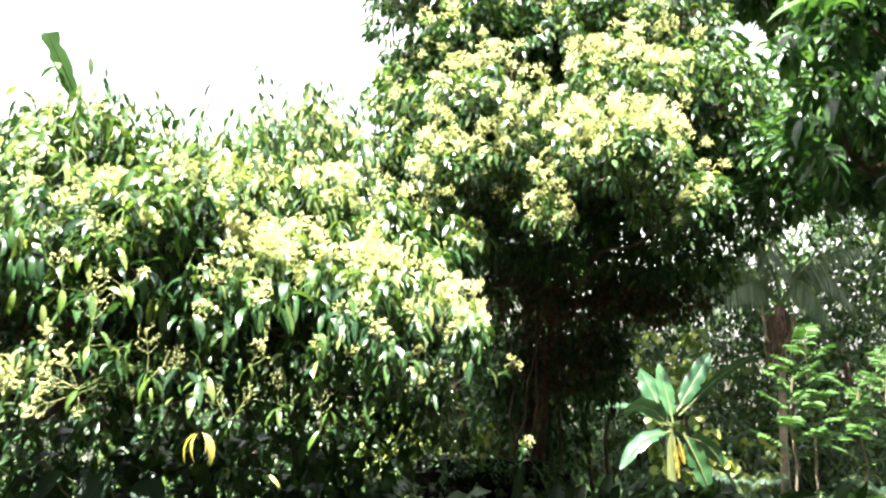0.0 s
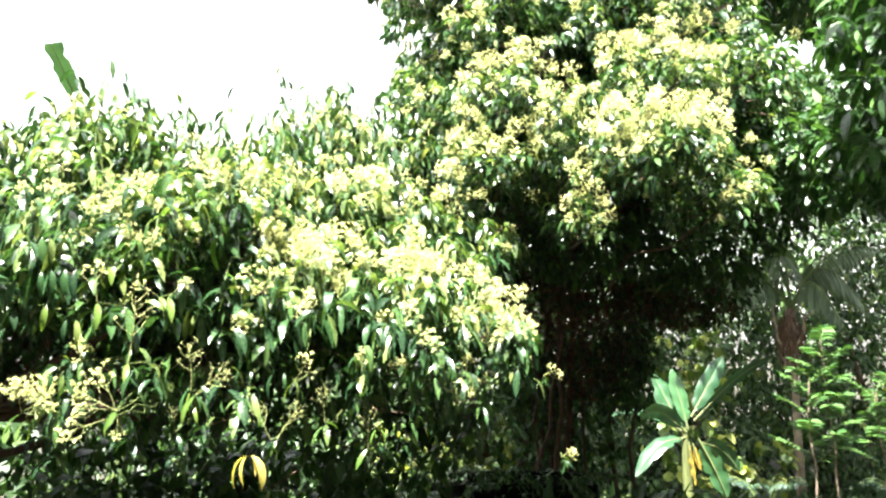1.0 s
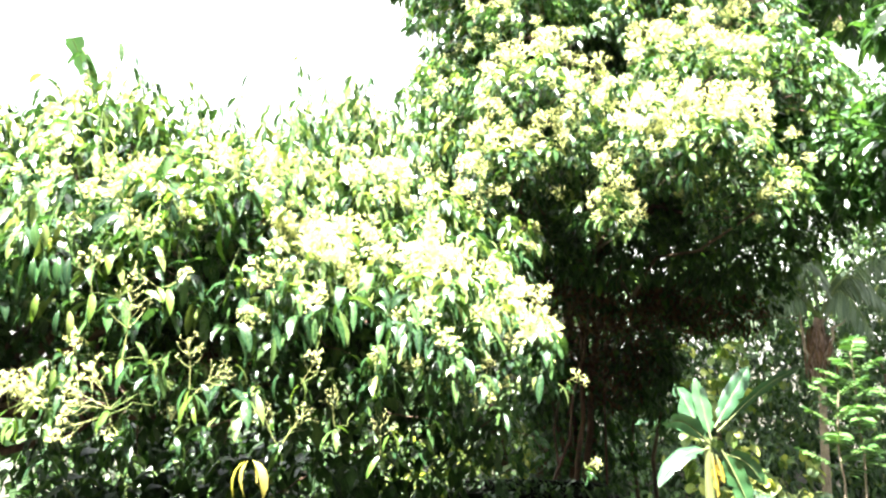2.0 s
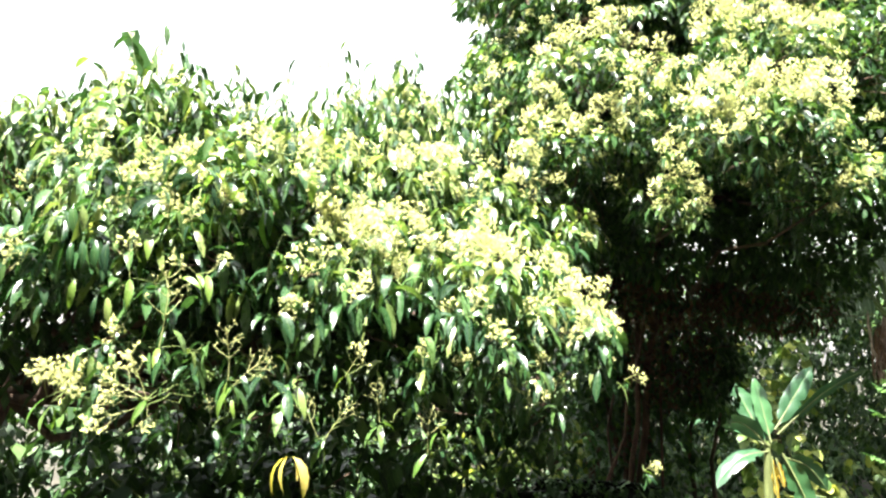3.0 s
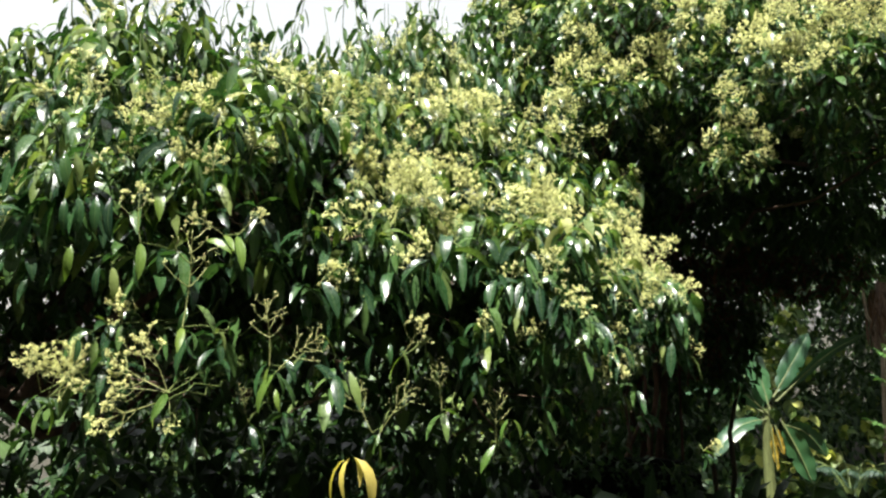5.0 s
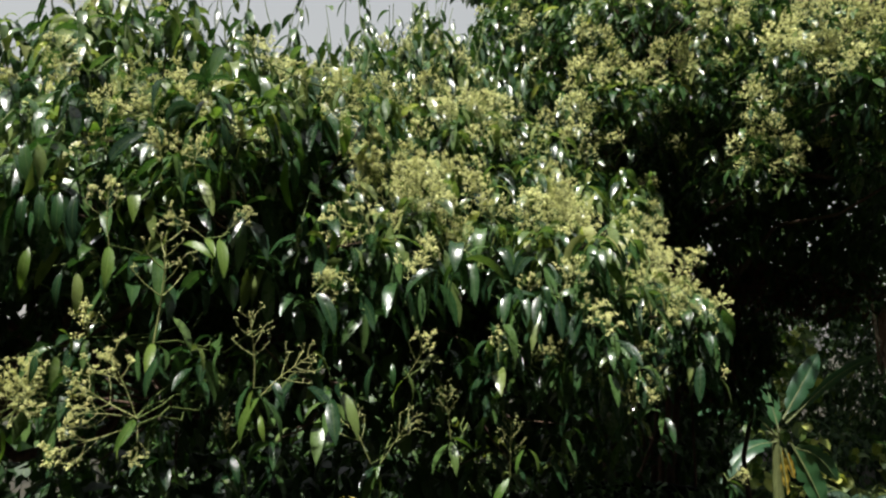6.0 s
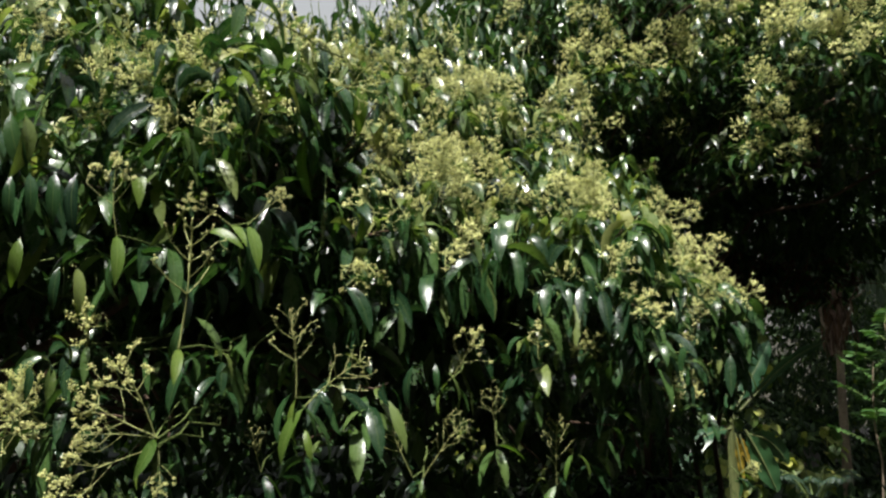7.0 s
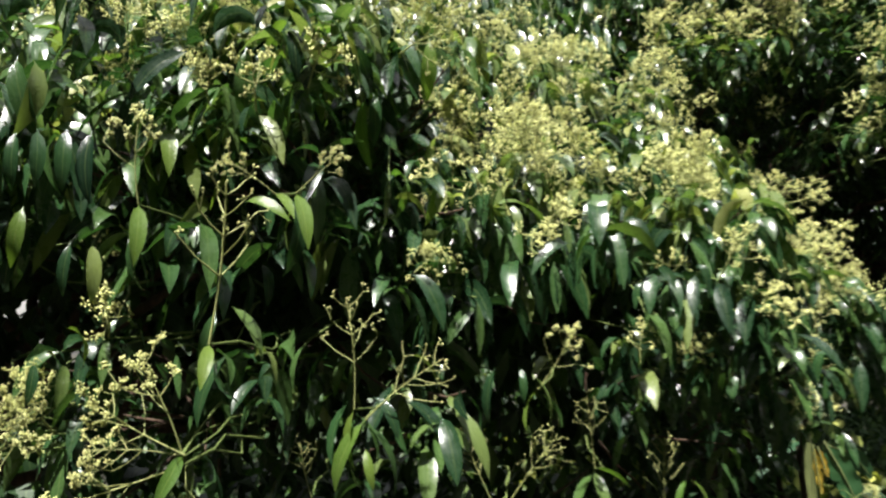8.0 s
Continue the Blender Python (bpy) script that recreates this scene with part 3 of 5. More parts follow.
def compound_leaf(plant, base, tip, pairs, size, mat):
    """A feathered leaf: stalk with pairs of broad leaflets."""
    base, tip = np.array(base, float), np.array(tip, float)
    u = np.linspace(0.15, 1, pairs)
    mid = base + (tip - base) * u[:, None] - UP * (0.12 * np.linalg.norm(tip - base) * u ** 2)[:, None]
    t = unit(np.gradient(mid, axis=0))
    s = unit(np.cross(t, UP) + 0.01)
    o = np.concatenate((mid, mid, mid[-1:]))
    d = np.concatenate((s + t * 0.4, -s + t * 0.4, t[-1:]))
    L = size * rng.uniform(0.8, 1.1, len(o))
    v, f, uv = leaf_arrays(o - np.array(plant.matrix_basis.translation), d, L, L * 0.42, rng.uniform(0.1, 0.5, len(o)), LANCE_LOW, 0.25)
    ob = part("compound_leaf", mesh_from("compound_leaf", v, f, uv), mat, plant)
    ob.matrix_parent_inverse = Matrix()
    v, f = tube_arrays(np.concatenate((base[None], mid)) - np.array(plant.matrix_basis.translation), np.linspace(0.012, 0.004, pairs + 1), 4)
    part("leaf_stalk", mesh_from("leaf_stalk", v, f), stalk_m, ob).matrix_parent_inverse = Matrix()


# ---------------------------------------------------------------- the near flowering tree
shrub = thing("flowering_tree", (-3.95, 5.6, ground_height(-3.95, 5.6)), "low bushy tree with drooping glossy leaves and cream flower heads", "tree", "flowering trees")
SHRUB_FRONT = [(-2.15, 4.35, 1.95, 0.6, 0.8, 0.6), (-1.65, 4.22, 1.95, 0.5, 0.7, 0.58), (-1.2, 4.56, 1.75, 0.45, 0.75, 0.4), (-0.85, 4.87, 1.8, 0.5, 0.72, 0.4),
         (-0.45, 4.9, 1.72, 0.45, 0.75, 0.42), (0.0, 5.4, 1.62, 0.36, 0.6, 0.36)]
SHRUB_SLOPE = [(-2.45, 4.95, 2.58, 0.66, 0.9, 0.58), (-1.62, 5.0, 2.45, 0.6, 0.85, 0.46), (-1.25, 5.6, 2.48, 0.7, 0.8, 0.42), (-0.75, 5.8, 2.52, 0.55, 0.65, 0.4),
         (-1.4, 6.65, 3.15, 0.8, 0.8, 0.5), (-0.6, 7.2, 3.3, 0.7, 0.7, 0.42), (-1.3, 5.05, 2.14, 0.5, 0.75, 0.38), (-0.75, 5.35, 2.16, 0.5, 0.65, 0.36), (-0.35, 5.55, 2.12, 0.4, 0.6, 0.33), (-1.3, 6.1, 2.85, 0.7, 0.7, 0.4), (-0.12, 6.3, 2.38, 0.5, 0.6, 0.38), (-2.2, 5.9, 2.62, 0.9, 0.8, 0.42)]
SHRUB_SKIRT = [(-1.35, 4.28, 1.35, 0.5, 0.7, 0.3), (-1.98, 4.35, 1.32, 0.5, 0.7, 0.3), (-0.85, 4.68, 1.32, 0.45, 0.75, 0.3), (-0.35, 5.0, 1.36, 0.4, 0.6, 0.28), (-1.0, 4.68, 1.0, 0.4, 0.65, 0.24), (-0.3, 5.9, 1.05, 0.55, 0.5, 0.35)]
# the first lobe is added out of view to shade the trunk
SHRUB_REAR = [(-3.05, 4.3, 1.8, 0.6, 0.6, 0.65), (-3.2, 4.9, 2.3, 0.9, 1.0, 0.8), (-2.4, 5.5, 1.5, 1.5, 0.8, 0.7), (-0.9, 5.8, 1.5, 0.8, 0.6, 0.5)]
SHRUB = SHRUB_FRONT + SHRUB_SLOPE + SHRUB_SKIRT + SHRUB_REAR
SHRUB_FLOWERS = [(-1.0, 4.35, 2.08, 0.3, 0.35, 0.16), (-0.6, 4.62, 2.12, 0.42, 0.4, 0.16), (-0.2, 4.75, 2.02, 0.25, 0.4, 0.2), (0.12, 5.0, 1.78, 0.2, 0.35, 0.28), (0.18, 4.95, 1.45, 0.16, 0.3, 0.2), (-0.3, 4.5, 1.45, 0.14, 0.25, 0.14),
                 (-1.85, 3.75, 2.3, 0.3, 0.3, 0.16), (-1.3, 4.35, 2.35, 0.3, 0.4, 0.2), (-1.0, 4.9, 2.6, 0.5, 0.4, 0.2), (-0.45, 5.4, 2.7, 0.4, 0.4, 0.25), (-1.4, 6.2, 3.4, 0.6, 0.5, 0.2)]
p, nr = twig_ends(SHRUB, 60, gaps=0.24, gap_size=0.26, side=0.6)
keep = (p[:, 2] > 1.75) | (nr[:, 2] > 0.2) & (rng.random(len(p)) < np.where(p[:, 2] > 1.5, 0.7, np.where(p[:, 0] < -1.4, 0.3, 0.1))) | (rng.random(len(p)) < np.where(p[:, 0] < -1.3, 0.14, 0.05))
keep &= (p[:, 2] > 1.95) | (nr[:, 2] > 0.3) | (p[:, 0] < -1.4) | (p[:, 0] > -0.6) | (rng.random(len(p)) < 0.35)
keep &= (p[:, 1] < 4.6) | (nr[:, 1] < 0.35) | (nr[:, 2] > 0.5)
p, nr = p[keep], nr[keep]
o, d, L, W, B, t = twig_leaves(p, nr, 4, 0.16, 0.235, 0.05, droop=(0.9, 2.8), fall=0.55, hang=0.1)
# the leaves beside the path are pieces of their own
foliage_and_pieces(shrub, o, d, L, W, B, (o[:, 1] < 4.0) & (o[:, 0] > -2.3), 280, leaf_m, leaf_single_m, LANCE, 1.95)
ROOF = [(x, y + 0.2 * b, z + 0.4 * c, 0.8 * a, 0.75 * b, 0.42 * c) for x, y, z, a, b, c in SHRUB_FRONT + SHRUB_SLOPE + SHRUB_REAR]
fill(shrub, ROOF, 11500, 0.14, leaf_m)
# darker leaves further in: shade inside the crown is put into their green
BACK = [(x, y + (0.5 if z > 1.65 else 1.0) * b, z, a, 0.55 * b, c) for x, y, z, a, b, c in SHRUB] + [(-0.7, 6.3, 0.9, 1.2, 0.3, 0.5)]
fill(shrub, BACK, 7600, 0.15, mango_m, "shade_dark_foliage", shrink=0.8, slim=0.4)
# hidden leaves added at the rear to shade the undergrowth
fill(shrub, [(-2.5, 6.4, 2.2, 1.8, 0.9, 0.35), (-1.0, 6.6, 2.0, 1.0, 0.8, 0.35)], 3500, 0.2, mango_m, "rear_shade_foliage", shrink=1.0, slim=0.4)
# open whorls of dark leaves on the low twigs
pl, nl = twig_ends(SHRUB_SKIRT, 10, gaps=0.25, gap_size=0.25)
front_low = (nl[:, 1] < 0.2) & (pl[:, 2] < 1.55) & ((pl[:, 0] < -1.2) | (rng.random(len(pl)) < 0.22))
pl, nl = pl[front_low], nl[front_low]
lo, ld, ll, lw, lb, _ = twig_leaves(pl, nl, 3, 0.14, 0.26, 0.02, droop=(0.5, 1.6), rise=0.5, spread=1.1, fall=0.25, hang=0.0)
joined_leaves("low_foliage", lo, ld, ll, lw, lb, leaf_m, shrub, LANCE, roll=0.6)
add_twigs(shrub, pl, SHRUB_SKIRT, bark_m, 2)
# paler leaves on upward twigs, the sunlight put into their colour
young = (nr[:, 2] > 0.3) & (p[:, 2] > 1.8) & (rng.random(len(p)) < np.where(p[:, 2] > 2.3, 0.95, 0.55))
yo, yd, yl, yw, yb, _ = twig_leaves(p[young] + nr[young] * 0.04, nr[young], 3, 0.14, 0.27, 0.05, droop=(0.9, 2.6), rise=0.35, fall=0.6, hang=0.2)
joined_leaves("sunlit_top_foliage", yo, yd, yl, yw, yb, top_leaf_m, shrub, LANCE, label="pale yellow-green top leaves, sunlight put into their colour")
lit = (nr[:, 2] > 0.1) & (p[:, 2] > 1.8)
sel = in_zones(p, SHRUB_FLOWERS) & (rng.random(len(p)) < 0.75) | lit & (rng.random(len(p)) < 0.11) | (rng.random(len(p)) < 0.04)
chosen = rng.permutation(np.flatnonzero(sel))[:520]
add_flowers(shrub, p[chosen] + t[chosen] * 0.03, unit(t[chosen] + UP * 0.1), flower_meshes, (0.65, 1.0))
thick = np.repeat(np.flatnonzero(in_zones(p, SHRUB_FLOWERS[:4])), 2)
thick = thick[rng.random(len(thick)) < 0.42]
add_flowers(shrub, p[thick] + rng.normal(0, 0.055, (len(thick), 3)), unit(t[thick] + rng.normal(0, 0.5, (len(thick), 3))), flower_meshes, (0.6, 0.95))
# twigs that hang forward over the path
for x0, x1, y0, y1, z0, z1, count in ((-2.4, -1.5, 3.45, 3.7, 1.8, 2.45, 34), (-2.35, -1.6, 3.5, 3.65, 1.35, 1.75, 7), (-1.5, -0.8, 3.8, 4.0, 1.66, 1.98, 16), (-0.75, -0.15, 4.1, 4.3, 1.5, 1.8, 20), (0.0, 0.28, 4.78, 5.0, 1.35, 1.8, 20), (-0.5, -0.1, 4.35, 4.55, 1.3, 1.5, 12)):
    q = np.stack((rng.uniform(x0, x1, count), rng.uniform(y0, y1, count), rng.uniform(z0, z1, count)), 1)
    w = unit(np.array((0.0, -0.8, 0.1)) + rng.normal(0, 0.35, q.shape))
    o, d, L, W, B, tq = twig_leaves(q, w, 3, 0.155, 0.235, 0.045, droop=(1.0, 2.8), rise=0.4, spread=1.0, fall=0.25, hang=0.0)
    joined_leaves("front_foliage", o, d, L, W, B, leaf_m, shrub, LANCE, roll=0.8)
    tubes = [limb(e + (rng.normal(0, 0.1), 0.45, rng.normal(0.1, 0.08)), e, 0.004, 0.002, n=5) for e in q]
    v, f = merge(tubes)
    part("front_twig_mass", mesh_from("front_twig_mass", v - np.array(shrub.matrix_basis.translation), f), stalk_m, shrub, kind="stuff").matrix_parent_inverse = Matrix()
    step = 2 if y0 > 4.3 else 4
    add_flowers(shrub, q[::step], unit(tq[::step] + UP * 0.4), flower_meshes, (0.6, 0.95))
root = np.array(shrub.matrix_basis.translation)
limb_part("trunk", root - UP * 0.1, root + (0.1, 0.0, 1.25), 0.12, 0.085, red_bark_m, shrub)
fork = root + (0.1, 0.0, 1.2)
for l in SHRUB_FRONT + SHRUB_SLOPE + SHRUB_REAR:
    limb_part("branch", fork, np.array(l[:3]) + (0, 0.2, 0.1), 0.04, 0.012, bark_m, shrub, wobble=0.1)
add_twigs(shrub, p, SHRUB, bark_m)
# long upright shoots over the top
tops = p[(nr[:, 2] > 0.5) & (p[:, 2] > 2.75) & (p[:, 0] > -2.9) & (p[:, 1] > 4.4)]
tops = tops[rng.permutation(len(tops))[:190]]
tubes, so, sd = [], [], []
for e in tops:
    tall_shoot = rng.random() < 0.25 and e[0] > -1.95
    tip = e + np.array((rng.normal(0, 0.08), rng.normal(0, 0.08), rng.uniform(0.5, 0.75) if tall_shoot else rng.uniform(0.2, 0.5)))
    tubes.append(limb(e - (0, 0, 0.2), tip, 0.005, 0.002, n=6, wobble=0.05))
    for k in range(12):
        h = (0.05 + 0.93 * k / 11)
        if rng.random() < 1.15 - 0.75 * h:
            so.append(e + (tip - e) * h)
            sd.append((math.cos(k * 2.2) * 0.6, math.sin(k * 2.2) * 0.6, rng.uniform(-1.0, 0.2)))
joined_leaves("shoot_leaves", np.array(so), np.array(sd), rng.uniform(0.09, 0.17, len(so)), rng.uniform(0.025, 0.042, len(so)), rng.uniform(0.8, 2.0, len(so)), leaf_m, shrub, LANCE)
v, f = merge(tubes)
part("shoot_mass", mesh_from("shoot_mass", v - root, f), stalk_m, shrub, kind="stuff").matrix_parent_inverse = Matrix()
# twigs that stand out on the side of the path
for base, top, full, leaves in (((-1.8, 3.42, 1.83), (-1.8, 3.4, 2.0), 1, 1), ((-1.54, 3.45, 1.85), (-1.63, 3.42, 1.92), 1, 1), ((-1.5, 3.45, 1.85), (-1.41, 3.43, 1.92), 1, 2), ((-1.62, 3.34, 1.56), (-1.585, 3.3, 1.84), 0, 3), ((-1.38, 3.43, 1.44), (-1.39, 3.4, 1.64), 0, 4), ((-1.36, 3.43, 1.42), (-1.22, 3.4, 1.53), 0, 2), ((-1.69, 3.42, 1.36), (-1.86, 3.4, 1.46), 1, 1), ((-1.7, 3.43, 1.36), (-1.77, 3.4, 1.54), 1, 1)):
    panicle(shrub, base, top, full_panicles if full else bare_panicles, leaves)
for base, top, full, leaves in (((-1.7, 3.42, 1.34), (-1.9, 3.38, 1.27), 1, 0), ((-1.69, 3.42, 1.34), (-1.67, 3.38, 1.25), 1, 0), ((-2.1, 3.45, 1.34), (-2.02, 3.4, 1.46), 1, 2), ((-2.12, 3.45, 1.36), (-2.1, 3.38, 1.5), 1, 1), ((-2.1, 3.45, 1.34), (-1.96, 3.38, 1.4), 1, 0), ((-1.7, 3.42, 1.36), (-1.84, 3.36, 1.38), 1, 0)):
    panicle(shrub, base, top, full_panicles if full else bare_panicles, leaves)
for base, top, full, leaves in (((-1.13, 3.86, 1.18), (-1.2, 3.84, 1.36), 0, 2), ((-1.1, 3.86, 1.18), (-0.98, 3.83, 1.34), 0, 2), ((-0.68, 4.12, 1.1), (-0.67, 4.1, 1.3), 0, 1), ((-1.02, 3.84, 1.45), (-0.94, 3.8, 1.58), 1, 2), ((-0.88, 3.95, 1.25), (-0.9, 3.92, 1.42), 0, 3), ((-1.5, 3.6, 1.25), (-1.52, 3.57, 1.36), 0, 3)):
    panicle(shrub, base, top, full_panicles if full else bare_panicles, leaves)
q = np.stack((rng.uniform(-2.25, -2.04, 5), rng.uniform(3.4, 3.5, 5), rng.uniform(1.34, 1.5, 5)), 1)
add_flowers(shrub, q, unit(np.array((0.3, -0.5, 0.5)) + rng.normal(0, 0.4, q.shape)), flower_meshes, (0.5, 0.75))
tubes = [limb(e + (rng.normal(0, 0.08), 0.4, rng.normal(0.0, 0.08)), e, 0.004, 0.002, n=5) for e in q]
v, f = merge(tubes)
part("front_twig_mass", mesh_from("front_twig_mass", v - root, f), stalk_m, shrub, kind="stuff").matrix_parent_inverse = Matrix()
# large leaves that hang free on the side of the path, from stalk to tip (1: young, light green)
def hanging_leaf(tree, x0, y0, z0, x1, y1, z1, young):
    a, b = Vector((x0, y0, z0)), Vector((x1, y1, z1))
    add_leaf(tree, a, b - a, (b - a).length * 1.1, int(rng.integers(3)), lime_m if young else leaf_single_m, rng.normal(0, 0.35))


for leaf in ((-1.66, 3.6, 2.22, -1.65, 3.55, 2.05, 0), (-1.45, 3.95, 2.22, -1.48, 3.9, 2.03, 1), (-1.43, 3.95, 2.23, -1.41, 3.9, 2.1, 0),
             (-1.3, 4.2, 2.49, -1.29, 4.15, 2.3, 1), (-2.05, 3.4, 2.13, -2.01, 3.35, 1.98, 0), (-2.03, 3.42, 2.13, -1.96, 3.37, 1.99, 0),
             (-2.03, 3.38, 1.97, -2.01, 3.33, 1.87, 0), (-2.0, 3.4, 1.98, -1.96, 3.35, 1.88, 0), (-1.94, 3.4, 1.98, -1.92, 3.35, 1.87, 0),
             (-1.9, 3.42, 1.98, -1.9, 3.37, 1.85, 0), (-2.01, 3.55, 1.6, -1.9, 3.5, 1.57, 1), (-1.64, 3.42, 1.62, -1.65, 3.37, 1.55, 0)):
    hanging_leaf(shrub, *leaf)
for leaf in ((-1.61, 3.42, 1.63, -1.52, 3.37, 1.57, 0), (-1.61, 3.4, 1.54, -1.67, 3.35, 1.44, 0), (-1.49, 3.5, 1.56, -1.53, 3.45, 1.49, 0),
             (-1.51, 3.48, 1.84, -1.46, 3.43, 1.71, 0), (-1.59, 3.42, 1.83, -1.5, 3.37, 1.83, 1), (-1.99, 3.36, 1.82, -1.98, 3.31, 1.72, 1),
             (-1.82, 3.45, 1.78, -1.83, 3.4, 1.68, 0), (-1.93, 3.42, 1.76, -1.93, 3.37, 1.67, 0), (-1.9, 3.44, 1.76, -1.86, 3.39, 1.66, 0),
             (-0.63, 4.08, 1.2, -0.68, 4.03, 1.15, 1), (-0.62, 4.08, 1.2, -0.56, 4.03, 1.16, 1), (-1.12, 3.85, 1.5, -1.17, 3.8, 1.39, 0)):
    hanging_leaf(shrub, *leaf)
for leaf in ((-1.06, 3.83, 1.5, -1.05, 3.78, 1.44, 0), (-1.03, 3.85, 1.48, -0.96, 3.8, 1.4, 0), (-1.99, 3.42, 1.53, -1.96, 3.37, 1.47, 0),
             (-1.97, 3.42, 1.55, -1.89, 3.37, 1.53, 0), (-1.38, 3.45, 1.37, -1.4, 3.4, 1.31, 0), (-1.36, 3.43, 1.37, -1.34, 3.38, 1.32, 1),
             (-1.4, 3.48, 1.45, -1.45, 3.43, 1.36, 0), (-1.35, 3.46, 1.46, -1.28, 3.41, 1.42, 0)):
    hanging_leaf(shrub, *leaf)
# a tuft of young yellow leaves that hangs below
for wx, wy, wz, l in ((-0.5, -0.25, -0.3, 0.16), (0.5, -0.2, -0.3, 0.17), (-0.3, -0.5, -0.5, 0.15), (0.15, 0.5, -0.2, 0.12)):
    add_leaf(shrub, (-1.12 + 0.02 * wx, 3.42, 1.165), (wx, wy, wz), l, 5, young_m, 0.0, "young yellow leaf with a reddish tip")
add_leaf(shrub, (-0.86, 3.7, 0.93), (0.5, -0.4, -0.3), 0.09, 1, young_m, 0.5, "withered orange leaf")

# ---------------------------------------------------------------- a large-leaved plant in the shade under the tree
taro = thing("taro_plant", (-2.15, 5.0, ground_height(-2.15, 5.0)), "dark large-leaved plant in the shade under the tree", "plant")
root = np.array(taro.matrix_basis.translation)
for k, (x, y, z, wx, wy, wz, l) in enumerate(((-2.2, 4.85, 0.75, -0.2, -0.7, -0.8, 0.34), (-1.95, 4.9, 0.7, 0.5, -0.6, -0.8, 0.3), (-2.5, 4.9, 0.75, -0.6, -0.5, -0.7, 0.32), (-2.1, 4.9, 0.55, 0.1, -0.7, -0.7, 0.3), (-2.7, 5.0, 0.8, -0.7, -0.4, -0.6, 0.3))):
    limb_part("leaf_stalk", root + (0.02 * k, 0, 0), (x, y, z), 0.012, 0.006, stalk_m, taro, wobble=0.06)
    v, f, uv = leaf_arrays(np.array(((x, y, z),)) - root, np.array(((wx, wy, wz),)), np.array((l,)), np.array((0.72 * l,)), np.array((0.5,)), ((0.0, 0.35), (0.1, 0.8), (0.3, 1.0), (0.55, 0.85), (0.8, 0.45), (1.0, 0.04)), 0.15, 0.15)
    part("leaf", mesh_from("leaf", v, f, uv), taro_m, taro).matrix_parent_inverse = Matrix()

# ---------------------------------------------------------------- the second flowering tree with its dark underside
tree = thing("flowering_tree", (1.35, 10.6, ground_height(1.35, 10.6)), "large many-stemmed tree with sunlit flower heads above a dark underside", "tree", "flowering trees")
CROWN = [(0.25, 6.45, 3.08, 0.5, 0.65, 0.3), (1.0, 6.6, 3.12, 0.75, 0.95, 0.5), (0.3, 7.0, 3.3, 0.8, 0.95, 0.8), (1.55, 6.5, 3.7, 0.75, 0.8, 0.5), (1.5, 5.85, 3.0, 0.5, 0.75, 0.34), (0.05, 6.9, 3.7, 0.6, 0.75, 0.5), (0.4, 6.5, 3.62, 0.5, 0.75, 0.5), (0.83, 6.2, 2.62, 0.3, 0.55, 0.24),
         (2.1, 6.3, 2.74, 0.45, 0.72, 0.32), (0.6, 7.2, 4.6, 0.95, 0.9, 0.85), (1.7, 7.0, 4.5, 0.8, 0.8, 0.7), (-0.35, 7.3, 3.9, 0.45, 0.6, 0.7),
         (0.9, 7.3, 5.5, 1.0, 0.8, 0.7), (2.4, 6.8, 3.8, 0.7, 0.8, 0.7), (-0.15, 7.3, 5.1, 0.65, 0.7, 0.8), (2.25, 7.2, 4.9, 0.7, 0.7, 0.7)]
# some lobes, hidden by the near tree, are added to shade the wall
CROWN_BACK = [(1.2, 8.6, 3.9, 1.6, 1.2, 1.0), (1.5, 10.4, 4.2, 2.2, 1.3, 1.2), (3.2, 9.0, 3.5, 1.2, 1.2, 0.8), (0.4, 9.6, 2.75, 0.8, 0.8, 0.6), (1.6, 9.6, 2.7, 1.0, 0.8, 0.6),
              (3.0, 9.8, 2.5, 0.9, 0.9, 0.6), (2.6, 8.4, 2.75, 0.9, 0.8, 0.45), (1.3, 8.3, 2.75, 0.9, 0.8, 0.4), (0.0, 11.0, 3.4, 1.0, 0.9, 0.8), (-1.0, 8.8, 2.85, 1.1, 0.9, 0.5), (-0.4, 10.2, 3.2, 1.0, 0.9, 0.6), (0.2, 8.3, 2.85, 0.8, 0.8, 0.4), (-1.2, 8.0, 2.6, 0.8, 0.5, 0.4)]
CROWN_FLOWERS = [(0.2, 5.8, 3.05, 0.5, 0.4, 0.3), (0.9, 5.7, 3.1, 0.5, 0.6, 0.4), (1.45, 5.4, 3.05, 0.35, 0.4, 0.3), (0.2, 6.1, 3.3, 0.4, 0.4, 0.35), (1.6, 5.8, 3.8, 0.5, 0.5, 0.35), (2.0, 5.6, 2.65, 0.2, 0.3, 0.2), (0.85, 5.75, 2.65, 0.25, 0.3, 0.2), (0.3, 6.3, 2.7, 0.4, 0.4, 0.25), (1.2, 5.7, 3.45, 0.8, 0.6, 0.45), (0.5, 6.1, 3.75, 0.55, 0.6, 0.5), (1.6, 6.1, 4.3, 0.6, 0.6, 0.45), (2.2, 5.8, 3.5, 0.4, 0.5, 0.4), (0.4, 6.3, 4.6, 0.6, 0.6, 0.5)]
p, nr = twig_ends(CROWN, 52, gaps=0.12, gap_size=0.45, side=0.9)
keep = (nr[:, 2] > -0.15) & (p[:, 2] > 2.82) | (p[:, 2] > 4.2) | (rng.random(len(p)) < 0.15)
p, nr = p[keep], nr[keep]
o, d, L, W, B, t = twig_leaves(p, nr, 4, 0.125, 0.32, 0.045, fall=0.5)
